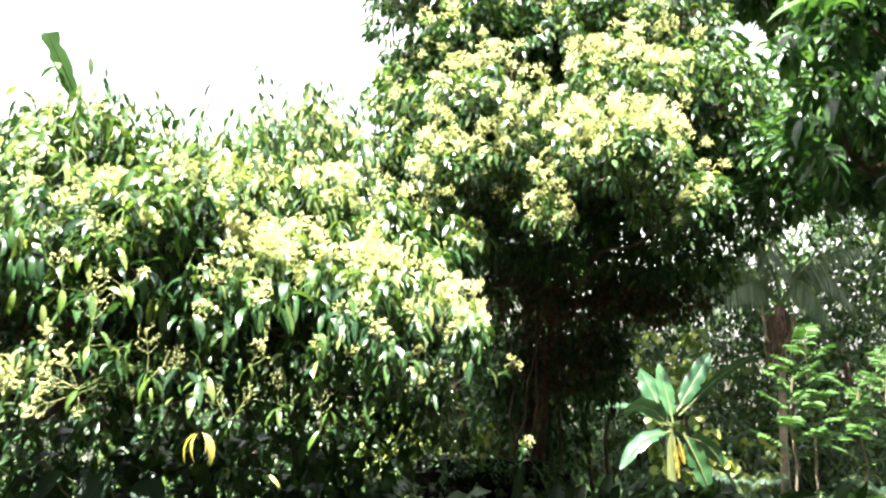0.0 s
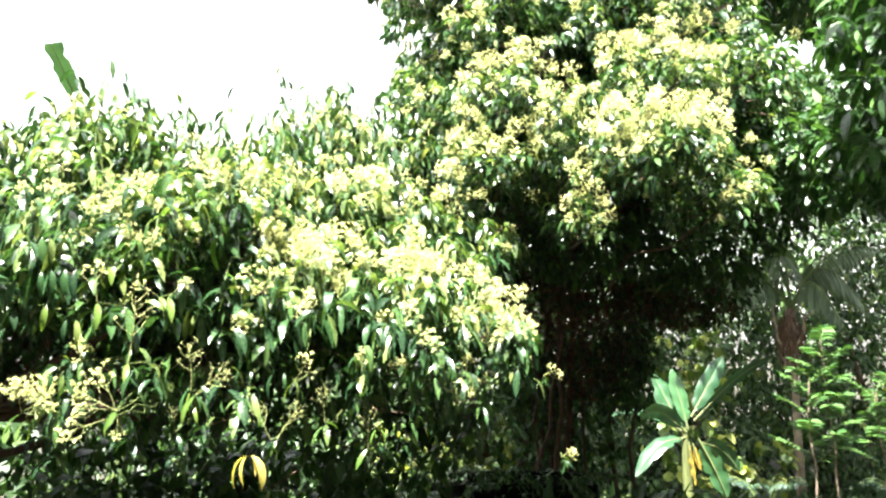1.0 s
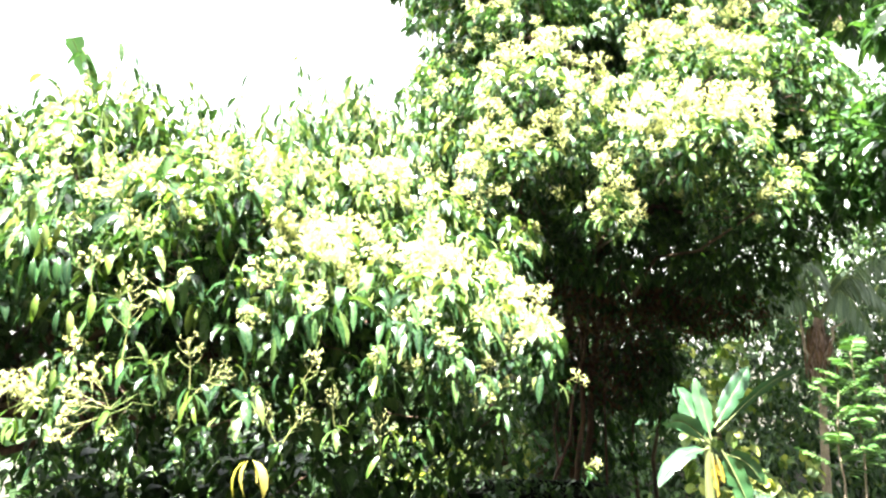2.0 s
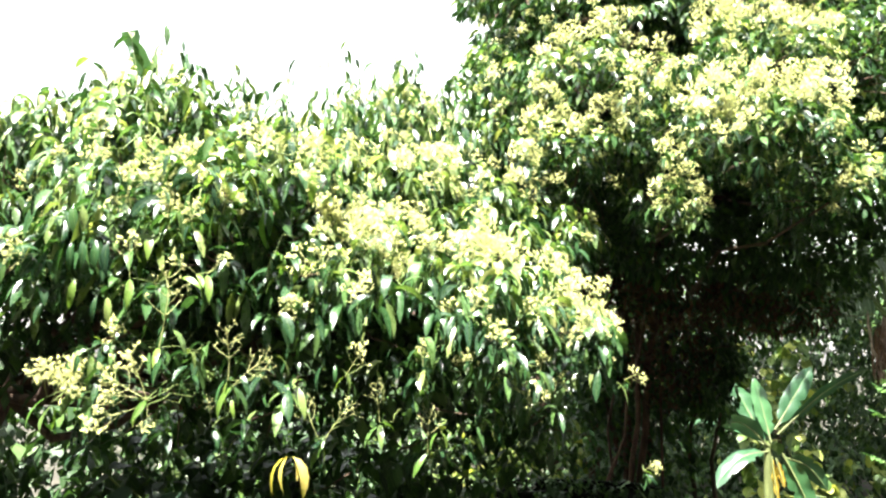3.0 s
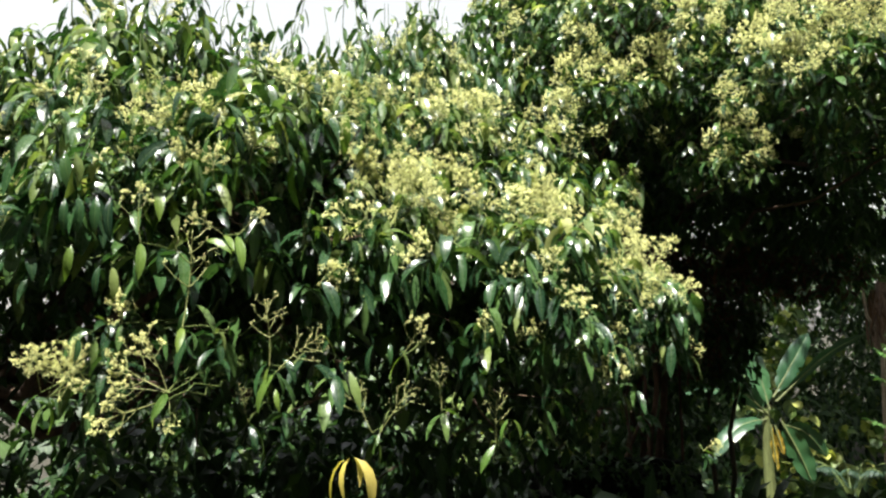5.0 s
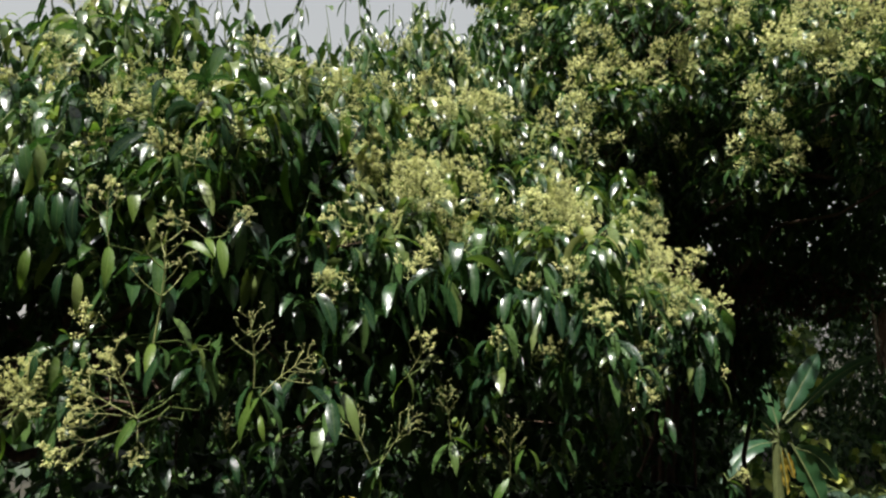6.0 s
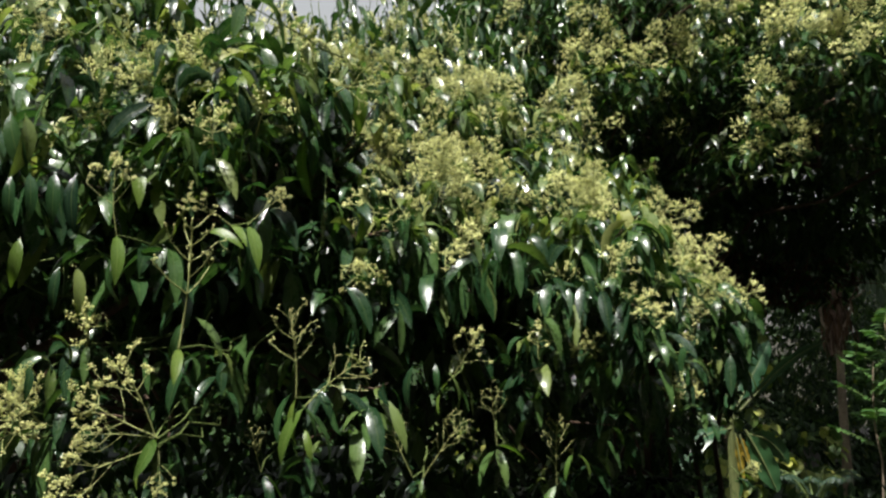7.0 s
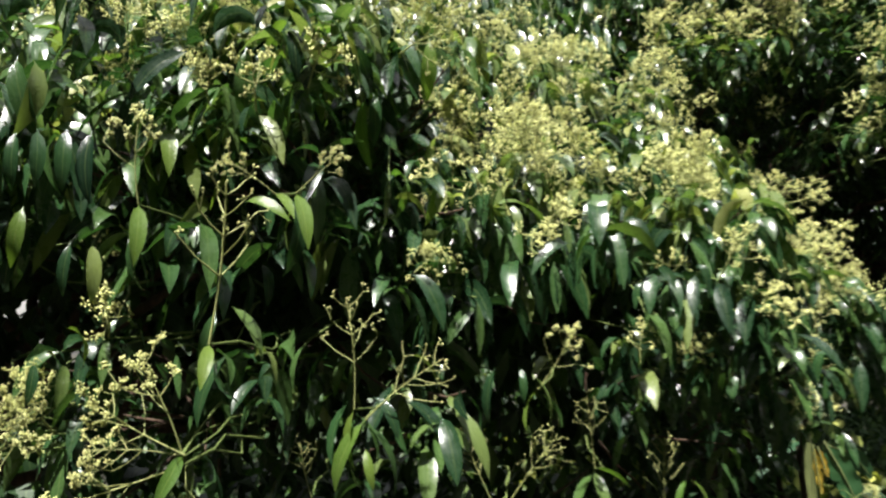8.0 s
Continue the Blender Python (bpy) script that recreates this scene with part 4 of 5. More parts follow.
foliage_and_pieces(tree, o, d, L, W, B, (o[:, 1] < 6.0) & (o[:, 0] > 0.4) & (o[:, 0] < 2.6), 200, leaf_m, leaf_single_m, LANCE_LOW)
fill(tree, [(x, y + 0.2 * b, z + 0.4 * c, 0.9 * a, 0.8 * b, 0.5 * c) for x, y, z, a, b, c in CROWN], 12000, 0.13, leaf_m)
# back leaves take a darker green, shade under the crown painted in
pb, nb = twig_ends(CROWN_BACK, 30, gaps=0.08, gap_size=0.5)
o, d, L, W, B, _ = twig_leaves(pb, nb, 4, 0.14, 0.34, 0.045)
joined_leaves("back_foliage", o, d, L, W, B, mango_m, tree)
fill(tree, CROWN_BACK, 6000, 0.14, mango_m, "back_inner_foliage")
# hidden roof of leaves added to keep light off the underside
fill(tree, [(1.6, 9.3, 4.9, 2.6, 2.4, 0.5), (3.6, 9.4, 4.2, 1.4, 1.8, 0.5), (2.5, 8.2, 3.7, 1.2, 0.9, 0.35)], 11000, 0.24, mango_m, "added_roof_foliage", shrink=1.0)
UNDER = [(1.2, 9.3, 2.35, 1.0, 0.6, 0.5), (2.6, 9.4, 2.2, 0.9, 0.5, 0.4), (1.7, 10.3, 1.6, 0.6, 0.5, 0.7)]
THICKET = [(1.5, 10.9, 0.8, 0.8, 0.5, 1.3), (1.9, 10.5, 1.6, 0.8, 0.5, 0.7), (0.9, 10.8, 1.4, 0.6, 0.5, 0.9)]
# darker green leaves stand for the deep shade round the stems
fill(tree, THICKET, 3600, 0.16, mango_m, "lower_foliage", 0.36, 0.4, "dark leaves round the stems, shade put into their green", 1.0)
fill(tree, UNDER, 2600, 0.13, brown_leaf_m, "withered_foliage", 0.25, 0.1, "withered brown leaves and twigs under the crown", 1.0)
# the paler green again on this crown's top, as painted sunlight
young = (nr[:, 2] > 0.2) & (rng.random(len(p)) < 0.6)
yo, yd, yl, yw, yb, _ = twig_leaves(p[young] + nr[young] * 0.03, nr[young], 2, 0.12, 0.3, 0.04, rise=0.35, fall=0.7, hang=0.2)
joined_leaves("sunlit_top_foliage", yo, yd, yl, yw, yb, top_leaf_m, tree, label="pale yellow-green top leaves, sunlight put into their colour")
sel = in_zones(p, CROWN_FLOWERS) & (rng.random(len(p)) < 0.68) | (rng.random(len(p)) < 0.09)
chosen = rng.permutation(np.flatnonzero(sel))[:470]
add_flowers(tree, p[chosen] + nr[chosen] * 0.04, unit(t[chosen] + UP * 0.3), far_flower_meshes, (0.65, 1.15))
root = np.array(tree.matrix_basis.translation)
# flowering twigs that lean out of the crown's face
for x0, x1, y0, y1, z0, z1, count in ((0.85, 1.85, 5.2, 5.5, 2.85, 3.35, 56), (0.45, 1.2, 5.6, 5.8, 3.25, 3.6, 24), (0.72, 1.05, 5.45, 5.75, 2.46, 2.98, 16), (-0.2, 0.4, 5.95, 6.15, 2.72, 3.3, 28), (1.8, 2.1, 5.45, 5.65, 2.6, 2.8, 8)):
    q = np.stack((rng.uniform(x0, x1, count), rng.uniform(y0, y1, count), rng.uniform(z0, z1, count)), 1)
    o, d, L, W, B, tq = twig_leaves(q, unit(np.array((0.0, -0.8, 0.1)) + rng.normal(0, 0.35, q.shape)), 2, 0.12, 0.3, 0.045, droop=(0.8, 2.4), rise=0.4, spread=1.0, fall=0.4, hang=0.1)
    joined_leaves("front_foliage", o, d, L, W, B, leaf_m, tree, LANCE_LOW)
    v, f = merge([limb(e + (rng.normal(0, 0.1), 0.5, rng.normal(0.05, 0.08)), e, 0.004, 0.002, n=5) for e in q])
    part("front_twig_mass", mesh_from("front_twig_mass", v - root, f), stalk_m, tree, kind="stuff").matrix_parent_inverse = Matrix()
    add_flowers(tree, q, unit(tq + UP * 0.4), far_flower_meshes, (0.6, 1.0))
for dx, dy, tx, ty, r in ((0, 0, 0.3, -0.3, 0.08), (-0.3, 0.1, -0.1, 0.0, 0.07), (0.1, 0.15, 0.2, 0.2, 0.06), (-0.15, -0.15, 0.1, -0.6, 0.06), (0.3, -0.2, 0.35, -0.6, 0.03), (-0.2, 0.0, 0.0, 0.1, 0.06), (-0.05, 0.2, 0.05, 0.3, 0.06), (-0.7, -0.5, 0.3, -0.9, 0.035), (-0.45, -0.3, -0.75, -0.8, 0.03)):
    limb_part("trunk", root + (dx, dy, -0.1), root + (tx, ty, 4.0), 0.65 * r, 0.45 * r, red_bark_m, tree, wobble=0.025, n=9)
for l in CROWN + CROWN_BACK:
    limb_part("branch", root + rng.normal(0, 0.2, 3) * (1, 1, 0.3) + (0.2, -0.3, 3.8), np.array(l[:3]), 0.035, 0.01, bark_m, tree, wobble=0.08)
bare = inside(UNDER, 160, 1.0)
tubes = [limb(q, q + unit(rng.normal(0, 1, 3) * (1, 1, 0.45)) * rng.uniform(0.3, 0.8), 0.007, 0.002, n=5) for q in bare]
v, f = merge(tubes)
part("dead_twig_mass", mesh_from("dead_twig_mass", v - root, f), red_bark_m, tree, kind="stuff").matrix_parent_inverse = Matrix()
add_twigs(tree, p, CROWN, bark_m)
for x1, y1 in ((-0.14, -0.02), (-0.07, -0.05), (0.0, -0.06), (0.08, -0.04), (0.15, -0.02)):
    add_leaf(tree, (1.28, 5.36, 2.85), (x1, y1, -0.2), 0.2, 1, leaf_single_m, rng.normal(0, 0.4))
twig_at = np.array((-0.64, 7.42, 4.28))
limb_part("branch", (0.1, 7.3, 4.15), twig_at, 0.012, 0.004, bark_m, tree)
for k in range(8):
    at = twig_at + np.array((0.07 * (k // 2), 0, -0.02 * (k // 2)))
    add_leaf(tree, at, (0.5 * (-1) ** k - 0.3, rng.normal(0, 0.3), rng.uniform(-0.9, 0.1)), rng.uniform(0.15, 0.21), k, leaf_single_m, rng.normal(0, 0.5))
spray(tree, (0.49, 5.9, 1.4), (0.5, -0.3, 0.3), flower_meshes, 0.9, 5)
spray(tree, (0.6, 5.85, 0.8), (0.7, -0.2, 0.3), flower_meshes, 0.9, 6)

# ---------------------------------------------------------------- the broad-leaved tree that overhangs the path
mango = thing("broadleaf_tree", (4.9, 6.3, ground_height(4.9, 6.3)), "dark broad-leaved tree with large hanging leaves in shade", "tree")
BROAD = [(3.0, 4.8, 3.75, 0.6, 0.6, 0.5), (3.05, 5.35, 3.2, 0.42, 0.5, 0.38), (3.5, 5.1, 4.2, 0.6, 0.7, 0.45), (3.8, 7.2, 3.45, 0.7, 0.8, 0.5), (4.5, 6.0, 3.7, 1.0, 1.2, 1.0), (4.6, 5.8, 4.8, 1.4, 1.4, 0.9), (3.9, 6.2, 4.5, 0.7, 0.8, 0.4)]
p, nr = twig_ends(BROAD, 20, gaps=0.2, gap_size=0.35)
o, d, L, W, B, t = twig_leaves(p, nr, 4, 0.23, 0.31, 0.035, rise=0.2, droop=(0.4, 1.4), hang=0.1)
foliage_and_pieces(mango, o, d, L, W, B, (o[:, 0] < 3.5) & (o[:, 1] < 5.2), 150, broad_m, broad_single_m, LANCE)
fill(mango, BROAD[2:], 3000, 0.2, broad_m)
root = np.array(mango.matrix_basis.translation)
limb_part("trunk", root - UP * 0.1, root + (-0.1, 0, 3.2), 0.16, 0.1, bark_m, mango)
for l in BROAD:
    limb_part("branch", root + (-0.1, 0, 3.0), np.array(l[:3]), 0.06, 0.015, bark_m, mango, wobble=0.1)

# ---------------------------------------------------------------- banana plants
banana = thing("banana_plant", (5.95, 19.5, ground_height(5.95, 19.5)), "young banana plant with broad sunlit leaves and one yellow leaf", "banana plant", "banana plants")
root = np.array(banana.matrix_basis.translation)
v, f = tube_arrays([root - UP * 0.1, root + (0.02, 0, 0.8), root + (0, 0, 1.6), root + (0.02, 0, 2.5)], (0.16, 0.13, 0.11, 0.07), 10)
part("stem", mesh_from("stem", v - root, f), banana_stem_m, banana).matrix_parent_inverse = Matrix()
for k, (x0, z0, x, y, z, w, arch, roll) in enumerate((
        (5.95, -0.5, 5.4, 20.1, 0.98, 0.66, 0.0, 0.4), (6.05, -0.4, 5.9, 20.0, 1.12, 0.52, 0.0, -0.1), (6.15, -0.1, 7.25, 19.9, 1.42, 0.5, 0.0, -1.1),
        (6.2, -0.2, 8.4, 19.4, 1.4, 0.38, 0.2, 0.9), (6.0, -0.5, 4.65, 19.1, -0.12, 0.5, 0.36, -0.9), (6.0, -0.6, 4.5, 19.0, -1.5, 0.5, 0.3, 0.45),
        (6.3, -0.65, 6.8, 19.1, -2.05, 0.62, 0.08, 1.25), (6.35, -0.75, 7.35, 19.6, -1.5, 0.46, 0.2, 1.0), (6.0, -0.5, 4.1, 20.1, -0.1, 0.36, 0.3, 0.3))):
    banana_leaf(banana, (x0, 19.45, z0), (x, y, z), w, arch, banana_m, k, roll=roll)
banana_leaf(banana, (5.98, 19.25, -0.7), (6.02, 19.1, -1.75), 0.46, 0.0, dry_m, 31, "yellow withered leaf hanging along the stem", roll=1.3)
banana_leaf(banana, (6.1, 19.3, -0.75), (6.2, 19.15, -1.4), 0.22, 0.0, dry_m, 30, "yellow withered leaf hanging along the stem", roll=1.3)
tall = thing("banana_plant", (-6.0, 13.2, ground_height(-6.0, 13.2)), "tall banana plant with one upright leaf above the trees", "banana plant", "banana plants")
root = np.array(tall.matrix_basis.translation)
v, f = tube_arrays([root - UP * 0.1, root + (0.1, 0, 2.5), root + (-0.05, 0, 4.6), root + (-0.25, 0, 5.9)], (0.2, 0.16, 0.13, 0.06), 10)
part("stem", mesh_from("stem", v - root, f), stalk_m, tall).matrix_parent_inverse = Matrix()
heart = (-6.2, 13.2, 4.6)
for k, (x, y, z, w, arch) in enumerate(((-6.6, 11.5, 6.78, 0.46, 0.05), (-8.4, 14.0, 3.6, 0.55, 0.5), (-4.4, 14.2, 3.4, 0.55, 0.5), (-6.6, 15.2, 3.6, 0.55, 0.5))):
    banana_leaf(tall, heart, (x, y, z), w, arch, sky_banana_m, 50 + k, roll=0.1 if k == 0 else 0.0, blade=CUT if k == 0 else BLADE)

# ---------------------------------------------------------------- palms
palm = thing("palm", (10.05, 22.0, ground_height(10.05, 22)), "slim palm with a pale trunk, brown fibre and grey-green hanging fronds", "palm tree", "palms")
root = np.array(palm.matrix_basis.translation)
v, f = tube_arrays([root - UP * 0.1, root + (0.02, 0, 1.2), root + (0.05, 0, 2.4), root + (0.1, 0, 3.6), root + (0.2, 0, 5.4)], (0.15, 0.12, 0.11, 0.1, 0.1), 10)
part("trunk", mesh_from("trunk", v - root, f), pale_bark_m, palm).matrix_parent_inverse = Matrix()
v, f = tube_arrays([root + (0.05, 0, 3.9), root + (0.0, 0, 4.4), root + (0.1, 0, 5.0), root + (0.2, 0, 5.7)], (0.12, 0.16, 0.17, 0.12), 12)
v = v + np.array([noise.noise_vector(Vector(q) * 2.2) for q in v]) * 0.16
part("fibre_sheath", mesh_from("fibre_sheath", v - root, f), fibre_m, palm, "brown shaggy fibre").matrix_parent_inverse = Matrix()
q = root + np.stack((rng.normal(0.05, 0.16, 260), rng.normal(0, 0.16, 260), rng.uniform(4.4, 5.6, 260)), 1)
joined_leaves("fibre_fringe", q, np.stack((rng.normal(0, 0.25, 260), rng.normal(0, 0.25, 260), np.full(260, -1.0)), 1), rng.uniform(0.3, 0.8, 260), rng.uniform(0.03, 0.08, 260), rng.uniform(0.1, 0.6, 260), brown_leaf_m, palm)
crown = root + (0.2, 0, 5.7)
for x, y, z, arch in ((12.3, 21.6, 2.6, 1.3), (12.0, 22.6, 3.6, 1.0), (7.9, 21.6, 2.6, 0.9), (8.2, 22.6, 3.7, 0.9), (11.0, 20.6, 2.2, 1.0), (9.4, 20.8, 4.2, 0.9), (10.8, 23.5, 4.9, 0.9), (9.6, 22.0, 5.0, 0.5), (13.0, 22.0, 4.6, 0.8), (6.7, 21.8, 2.2, 1.0), (7.3, 22.4, 3.1, 1.0)):
    frond(palm, crown, (x, y, z), arch, 1.3, n=40, size=0.95)
for k, (dx, dz) in enumerate(((-0.55, 0.5), (0.35, 0.7), (0.75, 0.3))):
    limb_part("dead_stalk", root + (0.05, -0.12, 3.9 + 0.2 * k), root + (dx, -0.4, 5.4 + dz), 0.05, 0.03, pale_bark_m, palm)
far_palm = thing("palm", (-5.4, 32.0, ground_height(-5.4, 32)), "tall palm in the distance, only its crown showing", "palm tree", "palms")
root = np.array(far_palm.matrix_basis.translation)
limb_part("trunk", root - UP * 0.1, root + (0.1, 0, 15.2), 0.2, 0.13, pale_bark_m, far_palm, wobble=0.01)
for k in range(9):
    a = k * 0.7
    frond(far_palm, root + (0.1, 0, 15.1), root + (0.1 + 1.0 * math.cos(a), 1.0 * math.sin(a), 16.6 - 0.5 * (k % 4)), 0.4, 0.6, 30, size=0.5)

# ---------------------------------------------------------------- saplings with feathered leaves
for x, y, z1, n in ((8.5, 17.0, 1.75, 14), (8.0, 17.0, 0.95, 12), (9.5, 17.2, 0.6, 11), (10.0, 16.4, 1.1, 12)):
    sap = thing("sapling", (x, y, ground_height(x, y)), "slender upright sapling with layers of green feathered leaves", "sapling", "saplings")
    root = np.array(sap.matrix_basis.translation)
    top = np.array((x + rng.normal(0, 0.12), y, z1))
    limb_part("stem", root - UP * 0.1, top, 0.035, 0.015, pale_bark_m, sap, wobble=0.02)
    for k in range(n):
        a = k * 2.4 + rng.normal(0.6, 0.5)
        b = root + (top - root) * (0.42 + 0.58 * (k + 1) / n)
        reach = 0.7 - 0.25 * k / n
        compound_leaf(sap, b, b + (reach * math.cos(a), reach * math.sin(a), rng.uniform(0.25, 0.55)), 8, 0.29, lime_wood_m)
for x, y in ((8.3, 20.4), (11.6, 19.5), (3.4, 17.5)):
    fern = thing("fern", (x, y, ground_height(x, y)), "dark green fern with spreading feathered fronds", "fern", "ferns")
    for k in range(9):
        a = k * 0.7
        g = np.array((x, y, ground_height(x, y)))
        frond(fern, g, g + (1.1 * math.cos(a), 1.1 * math.sin(a), 1.0), 0.45, 0.2, 34, size=0.3, mat=fern_m)

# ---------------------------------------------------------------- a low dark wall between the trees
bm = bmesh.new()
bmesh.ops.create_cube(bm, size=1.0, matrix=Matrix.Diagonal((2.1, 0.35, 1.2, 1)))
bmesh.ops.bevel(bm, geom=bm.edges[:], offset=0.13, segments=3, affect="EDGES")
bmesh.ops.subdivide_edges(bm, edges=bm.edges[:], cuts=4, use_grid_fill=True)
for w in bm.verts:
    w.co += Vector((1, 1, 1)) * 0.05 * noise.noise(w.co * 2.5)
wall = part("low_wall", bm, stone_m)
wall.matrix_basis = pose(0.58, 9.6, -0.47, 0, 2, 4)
tagged(wall, "low weathered stone wall among weeds, shade put into its near-black colour", "wall")

# ---------------------------------------------------------------- trees further back, undergrowth and woods
def tree_mass(name, at, lobes, per_m2, size, label, category, mat, pairs=3, gaps=0.15, kind="", group="", trunk=0.12, inner=0, slim=0.38, profile=LEAFLET):
    ob = thing(name, at, label, category, group)
    if kind:
        tagged(ob, kind=kind)
    q, nr = twig_ends(lobes, per_m2, gaps=gaps, gap_size=size * 5)
    o, d, L, W, B, t = twig_leaves(q, nr, pairs, size, slim, size * 0.4, rise=0.1)
    joined_leaves("foliage", o, d, L, W, B, mat, ob, profile)
    if inner:
        fill(ob, lobes, inner, size, mat)
    if trunk:
        for l in lobes[:3]:
            foot = (l[0] + 0.3, l[1], ground_height(l[0] + 0.3, l[1]))
            g = np.array(foot if kind else at, float)
            limb_part("trunk", g - UP * 0.1, np.array(l[:3]), trunk, trunk * 0.4, bark_m, ob, wobble=0.04)
    return ob


tree_mass("tree", (0.6, 12.5, ground_height(0.6, 12.5)), [(0.4, 12.2, 6.0, 1.5, 1.0, 1.2), (1.5, 12.5, 4.5, 1.2, 1.0, 1.2), (2.6, 12.0, 6.2, 1.5, 1.0, 1.4)], 16, 0.2, "leafy green tree behind the flowering trees", "tree", far_m, inner=1200)
tree_mass("tree", (2.3, 11.0, ground_height(2.3, 11.0)), [(2.4, 10.6, 1.5, 0.42, 0.5, 0.8), (1.2, 13.0, 0.4, 0.9, 0.7, 1.2), (2.7, 10.8, 2.3, 0.6, 0.6, 0.5)], 20, 0.16, "dark bushy tree in the shade", "tree", mango_m, inner=1500, trunk=0.04)
# a tree added where its crown stays out of view, to shade the slope
tree_mass("tree", (12.5, 16.5, ground_height(12.5, 16.5)), [(9.3, 12.6, 6.0, 2.0, 1.4, 1.0), (12.2, 18.5, 6.8, 3.0, 2.5, 1.2), (2.6, 14.6, 5.8, 1.2, 1.2, 0.8), (12.0, 14.0, 5.0, 2.5, 2.0, 1.8), (8.6, 17.6, 7.4, 2.2, 2.3, 0.8), (9.6, 21.0, 8.2, 3.0, 2.4, 1.0)], 18, 0.28, "unseen spreading tree added to shade the slope", "tree", mango_m, inner=7000, trunk=0)
added_shade_tree = [ob for ob in scene.objects if ob.name.startswith("tree")][-1]
limb_part("trunk", (13.2, 14.6, -2.4), (12.0, 14.0, 5.0), 0.2, 0.12, bark_m, added_shade_tree, wobble=0.03)
limb_part("branch", (12.3, 14.2, 4.0), (12.2, 18.5, 6.6), 0.1, 0.04, bark_m, added_shade_tree, wobble=0.03)
limb_part("branch", (12.1, 14.1, 4.6), (9.3, 12.6, 5.9), 0.1, 0.04, bark_m, added_shade_tree, wobble=0.03)
tree_mass("undergrowth", (-2, 7.5, 0), [(-3.6, 6.6, 0.4, 1.2, 0.8, 0.8), (-1.9, 6.9, 0.3, 1.2, 0.8, 0.7), (-0.9, 7.6, -0.1, 0.7, 0.6, 0.5), (-5.2, 6.4, 0.8, 1.2, 1.0, 1.2)], 22, 0.2, "shaded dark broad-leaved undergrowth below the tree", "undergrowth", mango_m, kind="stuff", trunk=0, inner=2500, slim=0.5)
tree_mass("weeds", (0, 10.5, -1), [(-0.9, 11.2, 0.1, 0.7, 0.5, 0.6), (0.3, 11.6, 0.1, 0.5, 0.4, 0.5), (1.2, 8.8, -0.4, 0.5, 0.4, 0.3)], 16, 0.2, "sunlit yellow-green weeds", "weeds", vine_m, kind="stuff", trunk=0, slim=0.5)
# leaves added over the wall to keep its top dark
tree_mass("creeper", (0.4, 9.4, -0.3), [(0.0, 9.42, 0.06, 0.7, 0.25, 0.14), (0.9, 9.45, 0.05, 0.6, 0.25, 0.16), (-0.5, 9.4, 0.0, 0.3, 0.25, 0.2), (0.45, 9.3, -0.15, 1.1, 0.12, 0.3)], 60, 0.09, "dark leafy creeper added over the low wall", "creeper", mango_m, kind="stuff", trunk=0, slim=0.55)
tree_mass("undergrowth", (0, 9, -0.5), [(-2.6, 9.2, 0.2, 1.4, 0.8, 0.9), (-1.6, 9.2, -0.1, 0.6, 0.5, 0.6), (0.7, 12.5, 0.1, 1.4, 0.6, 1.0), (-1.6, 12.3, 0.4, 1.8, 0.8, 1.4), (1.5, 11.8, -0.3, 0.7, 0.6, 0.9), (-4.6, 10.5, 0.5, 1.8, 1.0, 1.5)], 22, 0.17, "shaded dark undergrowth behind the flowering trees", "undergrowth", mango_m, kind="stuff", trunk=0, inner=2500, slim=0.4)
tree_mass("vine", (6.9, 21.0, -3), [(6.9, 21.0, -0.8, 1.2, 0.4, 1.8), (8.6, 21.2, -1.4, 0.8, 0.4, 1.2), (6.4, 21.4, 1.6, 1.4, 0.5, 0.8)], 4.5, 0.33, "climbing plant with pale yellow-green rounded leaves", "vine", vine_m, pairs=2, gaps=0.3, kind="stuff", trunk=0, slim=0.85, profile=ROUND)
# the last three lobes are unseen crowns added to shade the background
tree_mass("woods", (9, 26, -3), [(4, 27, 1.0, 4, 2, 4.5), (9, 28, 0.5, 4, 2, 4.5), (14, 26, 2.0, 4, 2, 5.5), (19, 26, 3.0, 5, 2, 6), (-3, 27, 0, 5, 2, 3.5), (-10, 27, 0, 5, 2, 4), (7, 24.5, -2.0, 6, 1.5, 1.8), (14, 22, -2, 3, 1.2, 2.5), (13.5, 18, 0.5, 2.0, 1.2, 3.2), (9, 24.2, 6.8, 5.0, 2.8, 1.2), (2.5, 23, 6.6, 4.0, 2.8, 1.2), (-3, 24, 6.2, 3.0, 2.5, 1.2)], 9, 0.34, "dense sunlit tropical trees and undergrowth in the distance, with unseen crowns added for shade", "woods", far_m, gaps=0.3, kind="stuff", trunk=0.2, inner=9000)
# a dense row added behind to stop horizon light in the gaps
tree_mass("woods", (6, 33, -3), [(-9, 33, 1.5, 6, 1.5, 5.0), (-1, 33, 1.5, 5, 1.5, 5.0), (6, 33, 1.5, 5, 1.5, 5.0), (13, 33, 2.0, 5, 1.5, 5.5), (21, 32, 3.0, 6, 1.5, 7.0)], 5, 0.55, "dark closed wall of trees added at the far edge to block the horizon", "woods", mango_m, gaps=0.0, kind="stuff", trunk=0.25, inner=5000)
# low plants over the slope
n = 9000
q = np.stack((rng.uniform(-13, 17, n), rng.uniform(8.5, 25, n), np.zeros(n)), 1)
q[:, 2] = [ground_height(a, b) for a, b in q[:, :2]]
cover = thing("ground_cover", (0, 12, -1), "low leafy ground cover on the slope", "ground cover")
tagged(cover, kind="stuff")
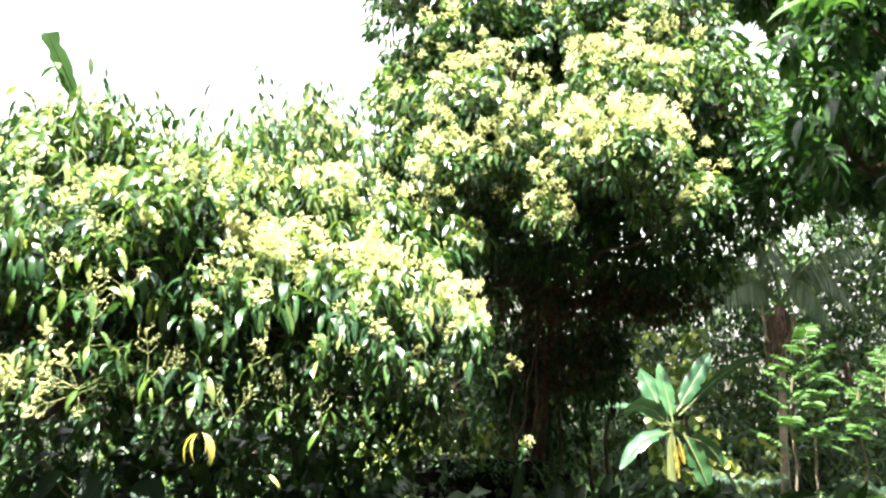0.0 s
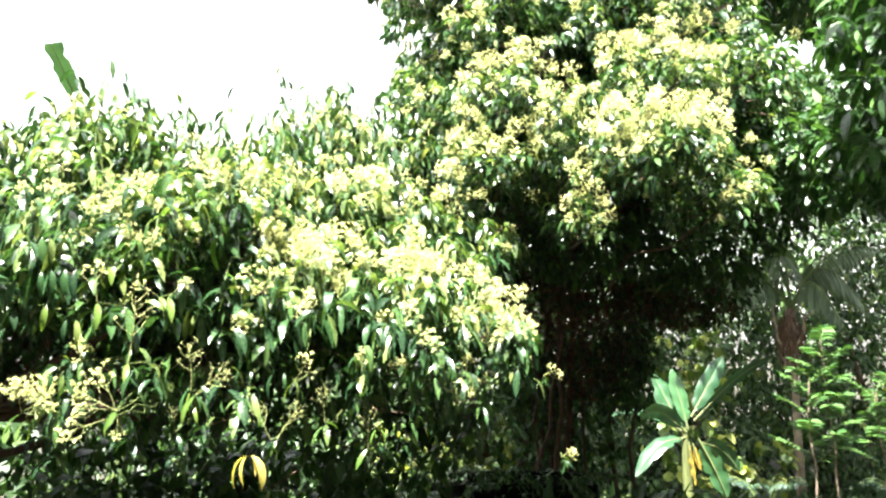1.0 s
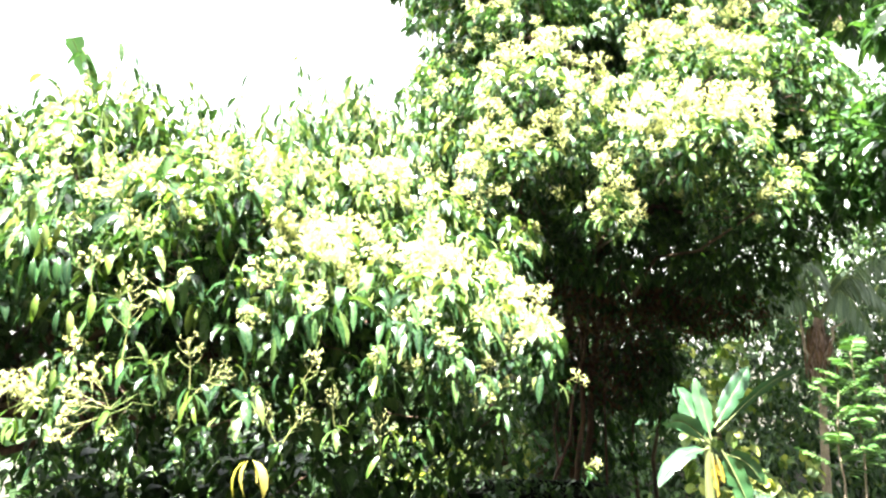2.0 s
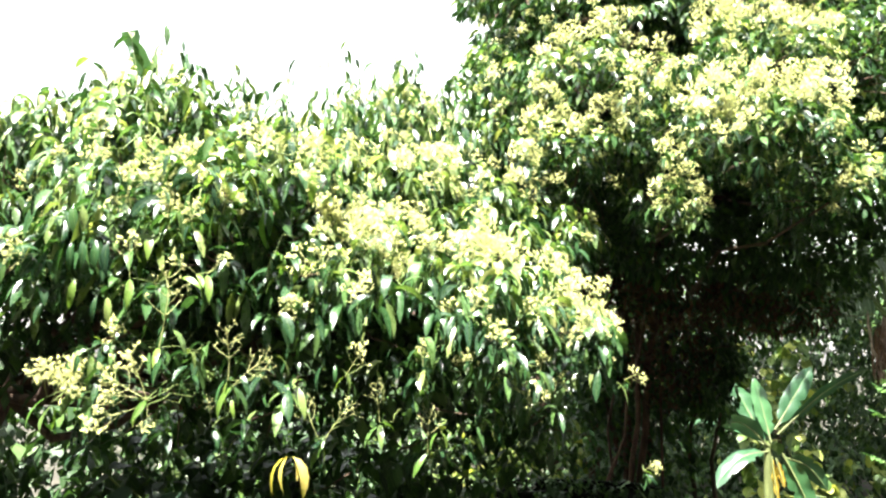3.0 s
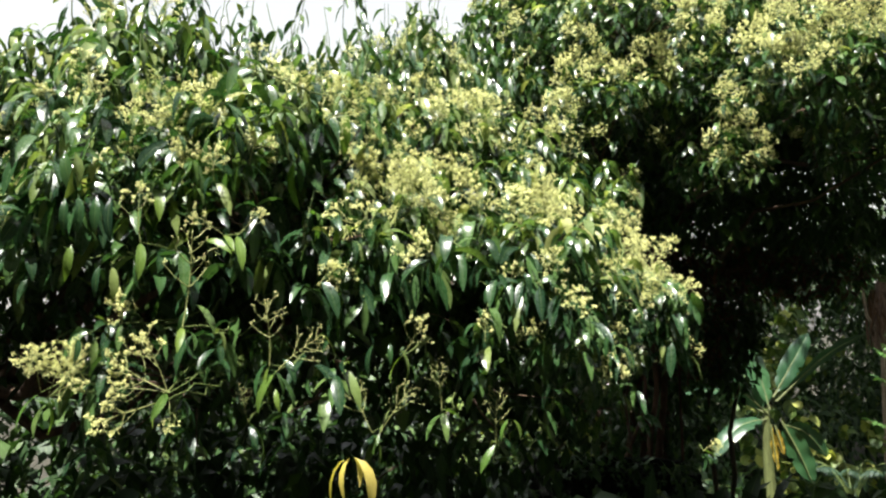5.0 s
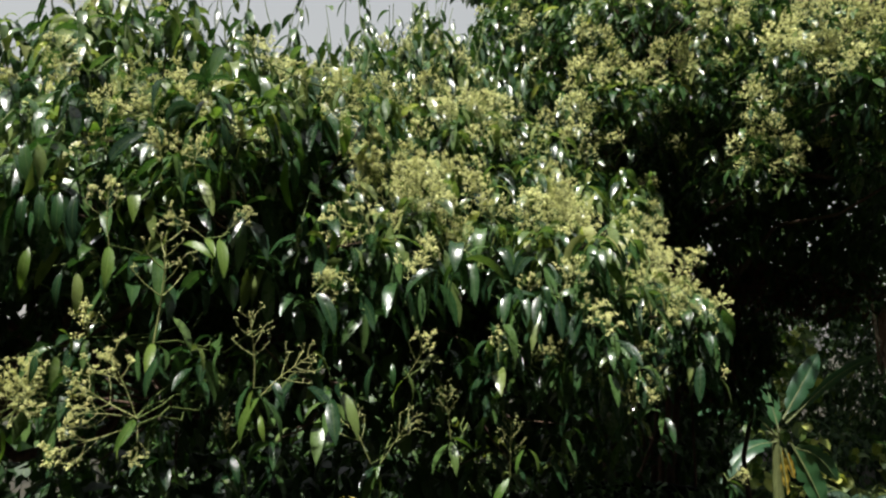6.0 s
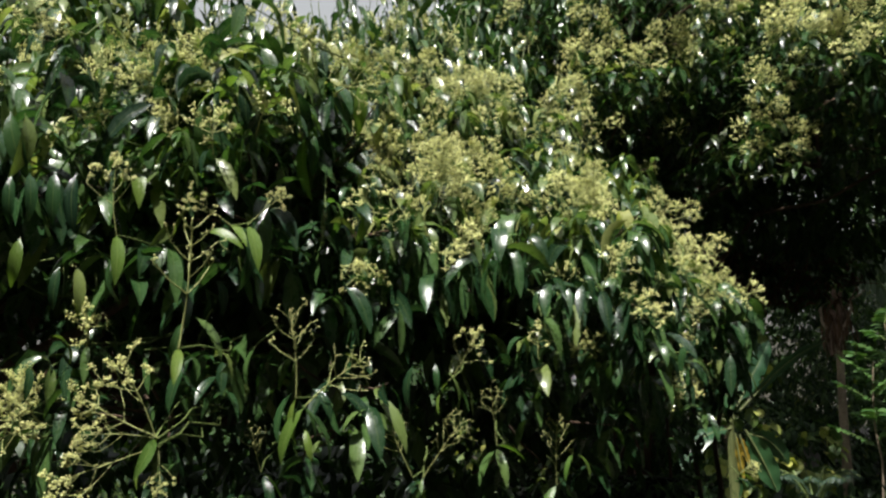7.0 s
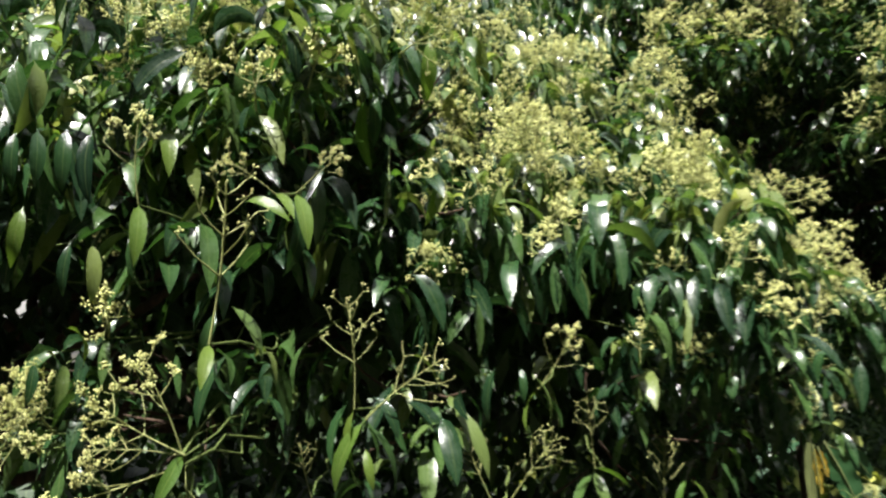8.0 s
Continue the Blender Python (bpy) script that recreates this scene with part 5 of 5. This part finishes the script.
joined_leaves("foliage", q, np.stack((rng.normal(0, 0.5, n), rng.normal(0, 0.5, n), rng.uniform(0.4, 1.0, n)), 1), rng.uniform(0.3, 0.7, n), rng.uniform(0.12, 0.25, n), rng.uniform(0.3, 1.3, n), mango_m, cover)
# short grass and seedlings added out of view to cut light bounced off the ground
n = 15000
q = np.stack((rng.uniform(-9, 7, n), rng.uniform(-8, 8.5, n), np.zeros(n)), 1)
q[:, 2] = [ground_height(a, b) - 0.01 for a, b in q[:, :2]]
lawn = thing("grass", (0, 1, 0), "short rough grass and seedlings added in the unseen clearing", "grass")
tagged(lawn, kind="stuff")
joined_leaves("grass_blades", q, np.stack((rng.normal(0, 0.4, n), rng.normal(0, 0.4, n), rng.uniform(0.5, 1.0, n)), 1), rng.uniform(0.08, 0.22, n), rng.uniform(0.012, 0.04, n), rng.uniform(0.2, 1.0, n), grass_m, lawn, LEAFLET)
# unseen ring of trees added behind and beside the path to block sky light
SHADE_RING = []
for a in range(0, 360, 15):
    x, y = 12.5 * math.sin(radians(a)), 2 + 12.5 * math.cos(radians(a))
    if not -55 < (a if a < 180 else a - 360) < 66:
        SHADE_RING += [(x, y, 3.0, 2.4, 2.4, 3.6), (x * 1.05, y * 1.05, 8.6, 2.6, 2.6, 4.0)]
# crowns added overhead, out of view, to shade the ground and low leaves
for x in (-7.0, -3.0, 1.0, 5.0):
    SHADE_RING += [(x, -1.95, 7.8, 2.4, 1.4, 1.0), (x, -3.6, 8.2, 2.6, 3.2, 1.3), (x, -8.0, 9.5, 2.6, 3.0, 1.6)]
SHADE_RING += [(1.9, 1.2, 7.3, 1.4, 1.5, 0.8), (4.4, 1.4, 7.3, 1.7, 1.7, 0.8), (2.3, 0.2, 8.4, 1.8, 1.6, 0.8), (5.0, 0.6, 8.4, 1.8, 1.6, 0.8), (-1.0, 0.45, 7.6, 1.15, 1.0, 0.6), (0.4, 1.2, 7.6, 0.7, 0.32, 0.35)]
SHADE_RING += [(-6.4, 1.2, 6.5, 1.7, 2.4, 2.8), (6.0, 2.3, 6.5, 1.6, 2.6, 2.8)]
SIDE = [(7.6, 9.0, 3.0, 1.6, 1.6, 4.5), (9.6, 12.5, 3.5, 1.8, 2.0, 5.0), (7.4, 5.0, 5.0, 1.6, 2.0, 4.0)]
tree_mass("woods", (8, 9, 0), SIDE, 14.0, 0.24, "leafy green trees beside the path", "woods", far_m, gaps=0.2, kind="stuff", trunk=0.14, inner=2500)
tree_mass("woods", (0, -8, 0), SHADE_RING, 2.8, 0.72, "dark unseen trees added round the clearing to block light", "woods", mango_m, gaps=0.0, kind="stuff", trunk=0.2, inner=7000)
# high crowns over the slope, added out of view to keep sky light off it
added_canopy = tree_mass("woods", (17.5, 24.0, -3), [(5.5, 19.0, 12.0, 4.2, 3.4, 1.2), (12.0, 18.0, 11.5, 4.0, 3.4, 1.2), (8.0, 24.5, 15.5, 5.0, 3.0, 1.3), (1.0, 21.5, 13.5, 3.4, 3.4, 1.2), (16.0, 24.0, 15.0, 4.0, 3.4, 1.3)], 7, 0.5, "unseen high tree crowns added to shade the slope", "woods", mango_m, gaps=0.0, kind="stuff", trunk=0, inner=5000)
limb_part("trunk", (17.5, 24.0, -3.1), (16.5, 24.0, 14.0), 0.4, 0.2, bark_m, added_canopy, wobble=0.02)
for tip in ((5.5, 19.0, 12.0), (12.0, 18.0, 11.5), (8.0, 24.5, 15.5), (1.0, 21.5, 13.5)):
    limb_part("branch", (16.6, 24.0, 12.5), tip, 0.16, 0.05, bark_m, added_canopy, wobble=0.04)
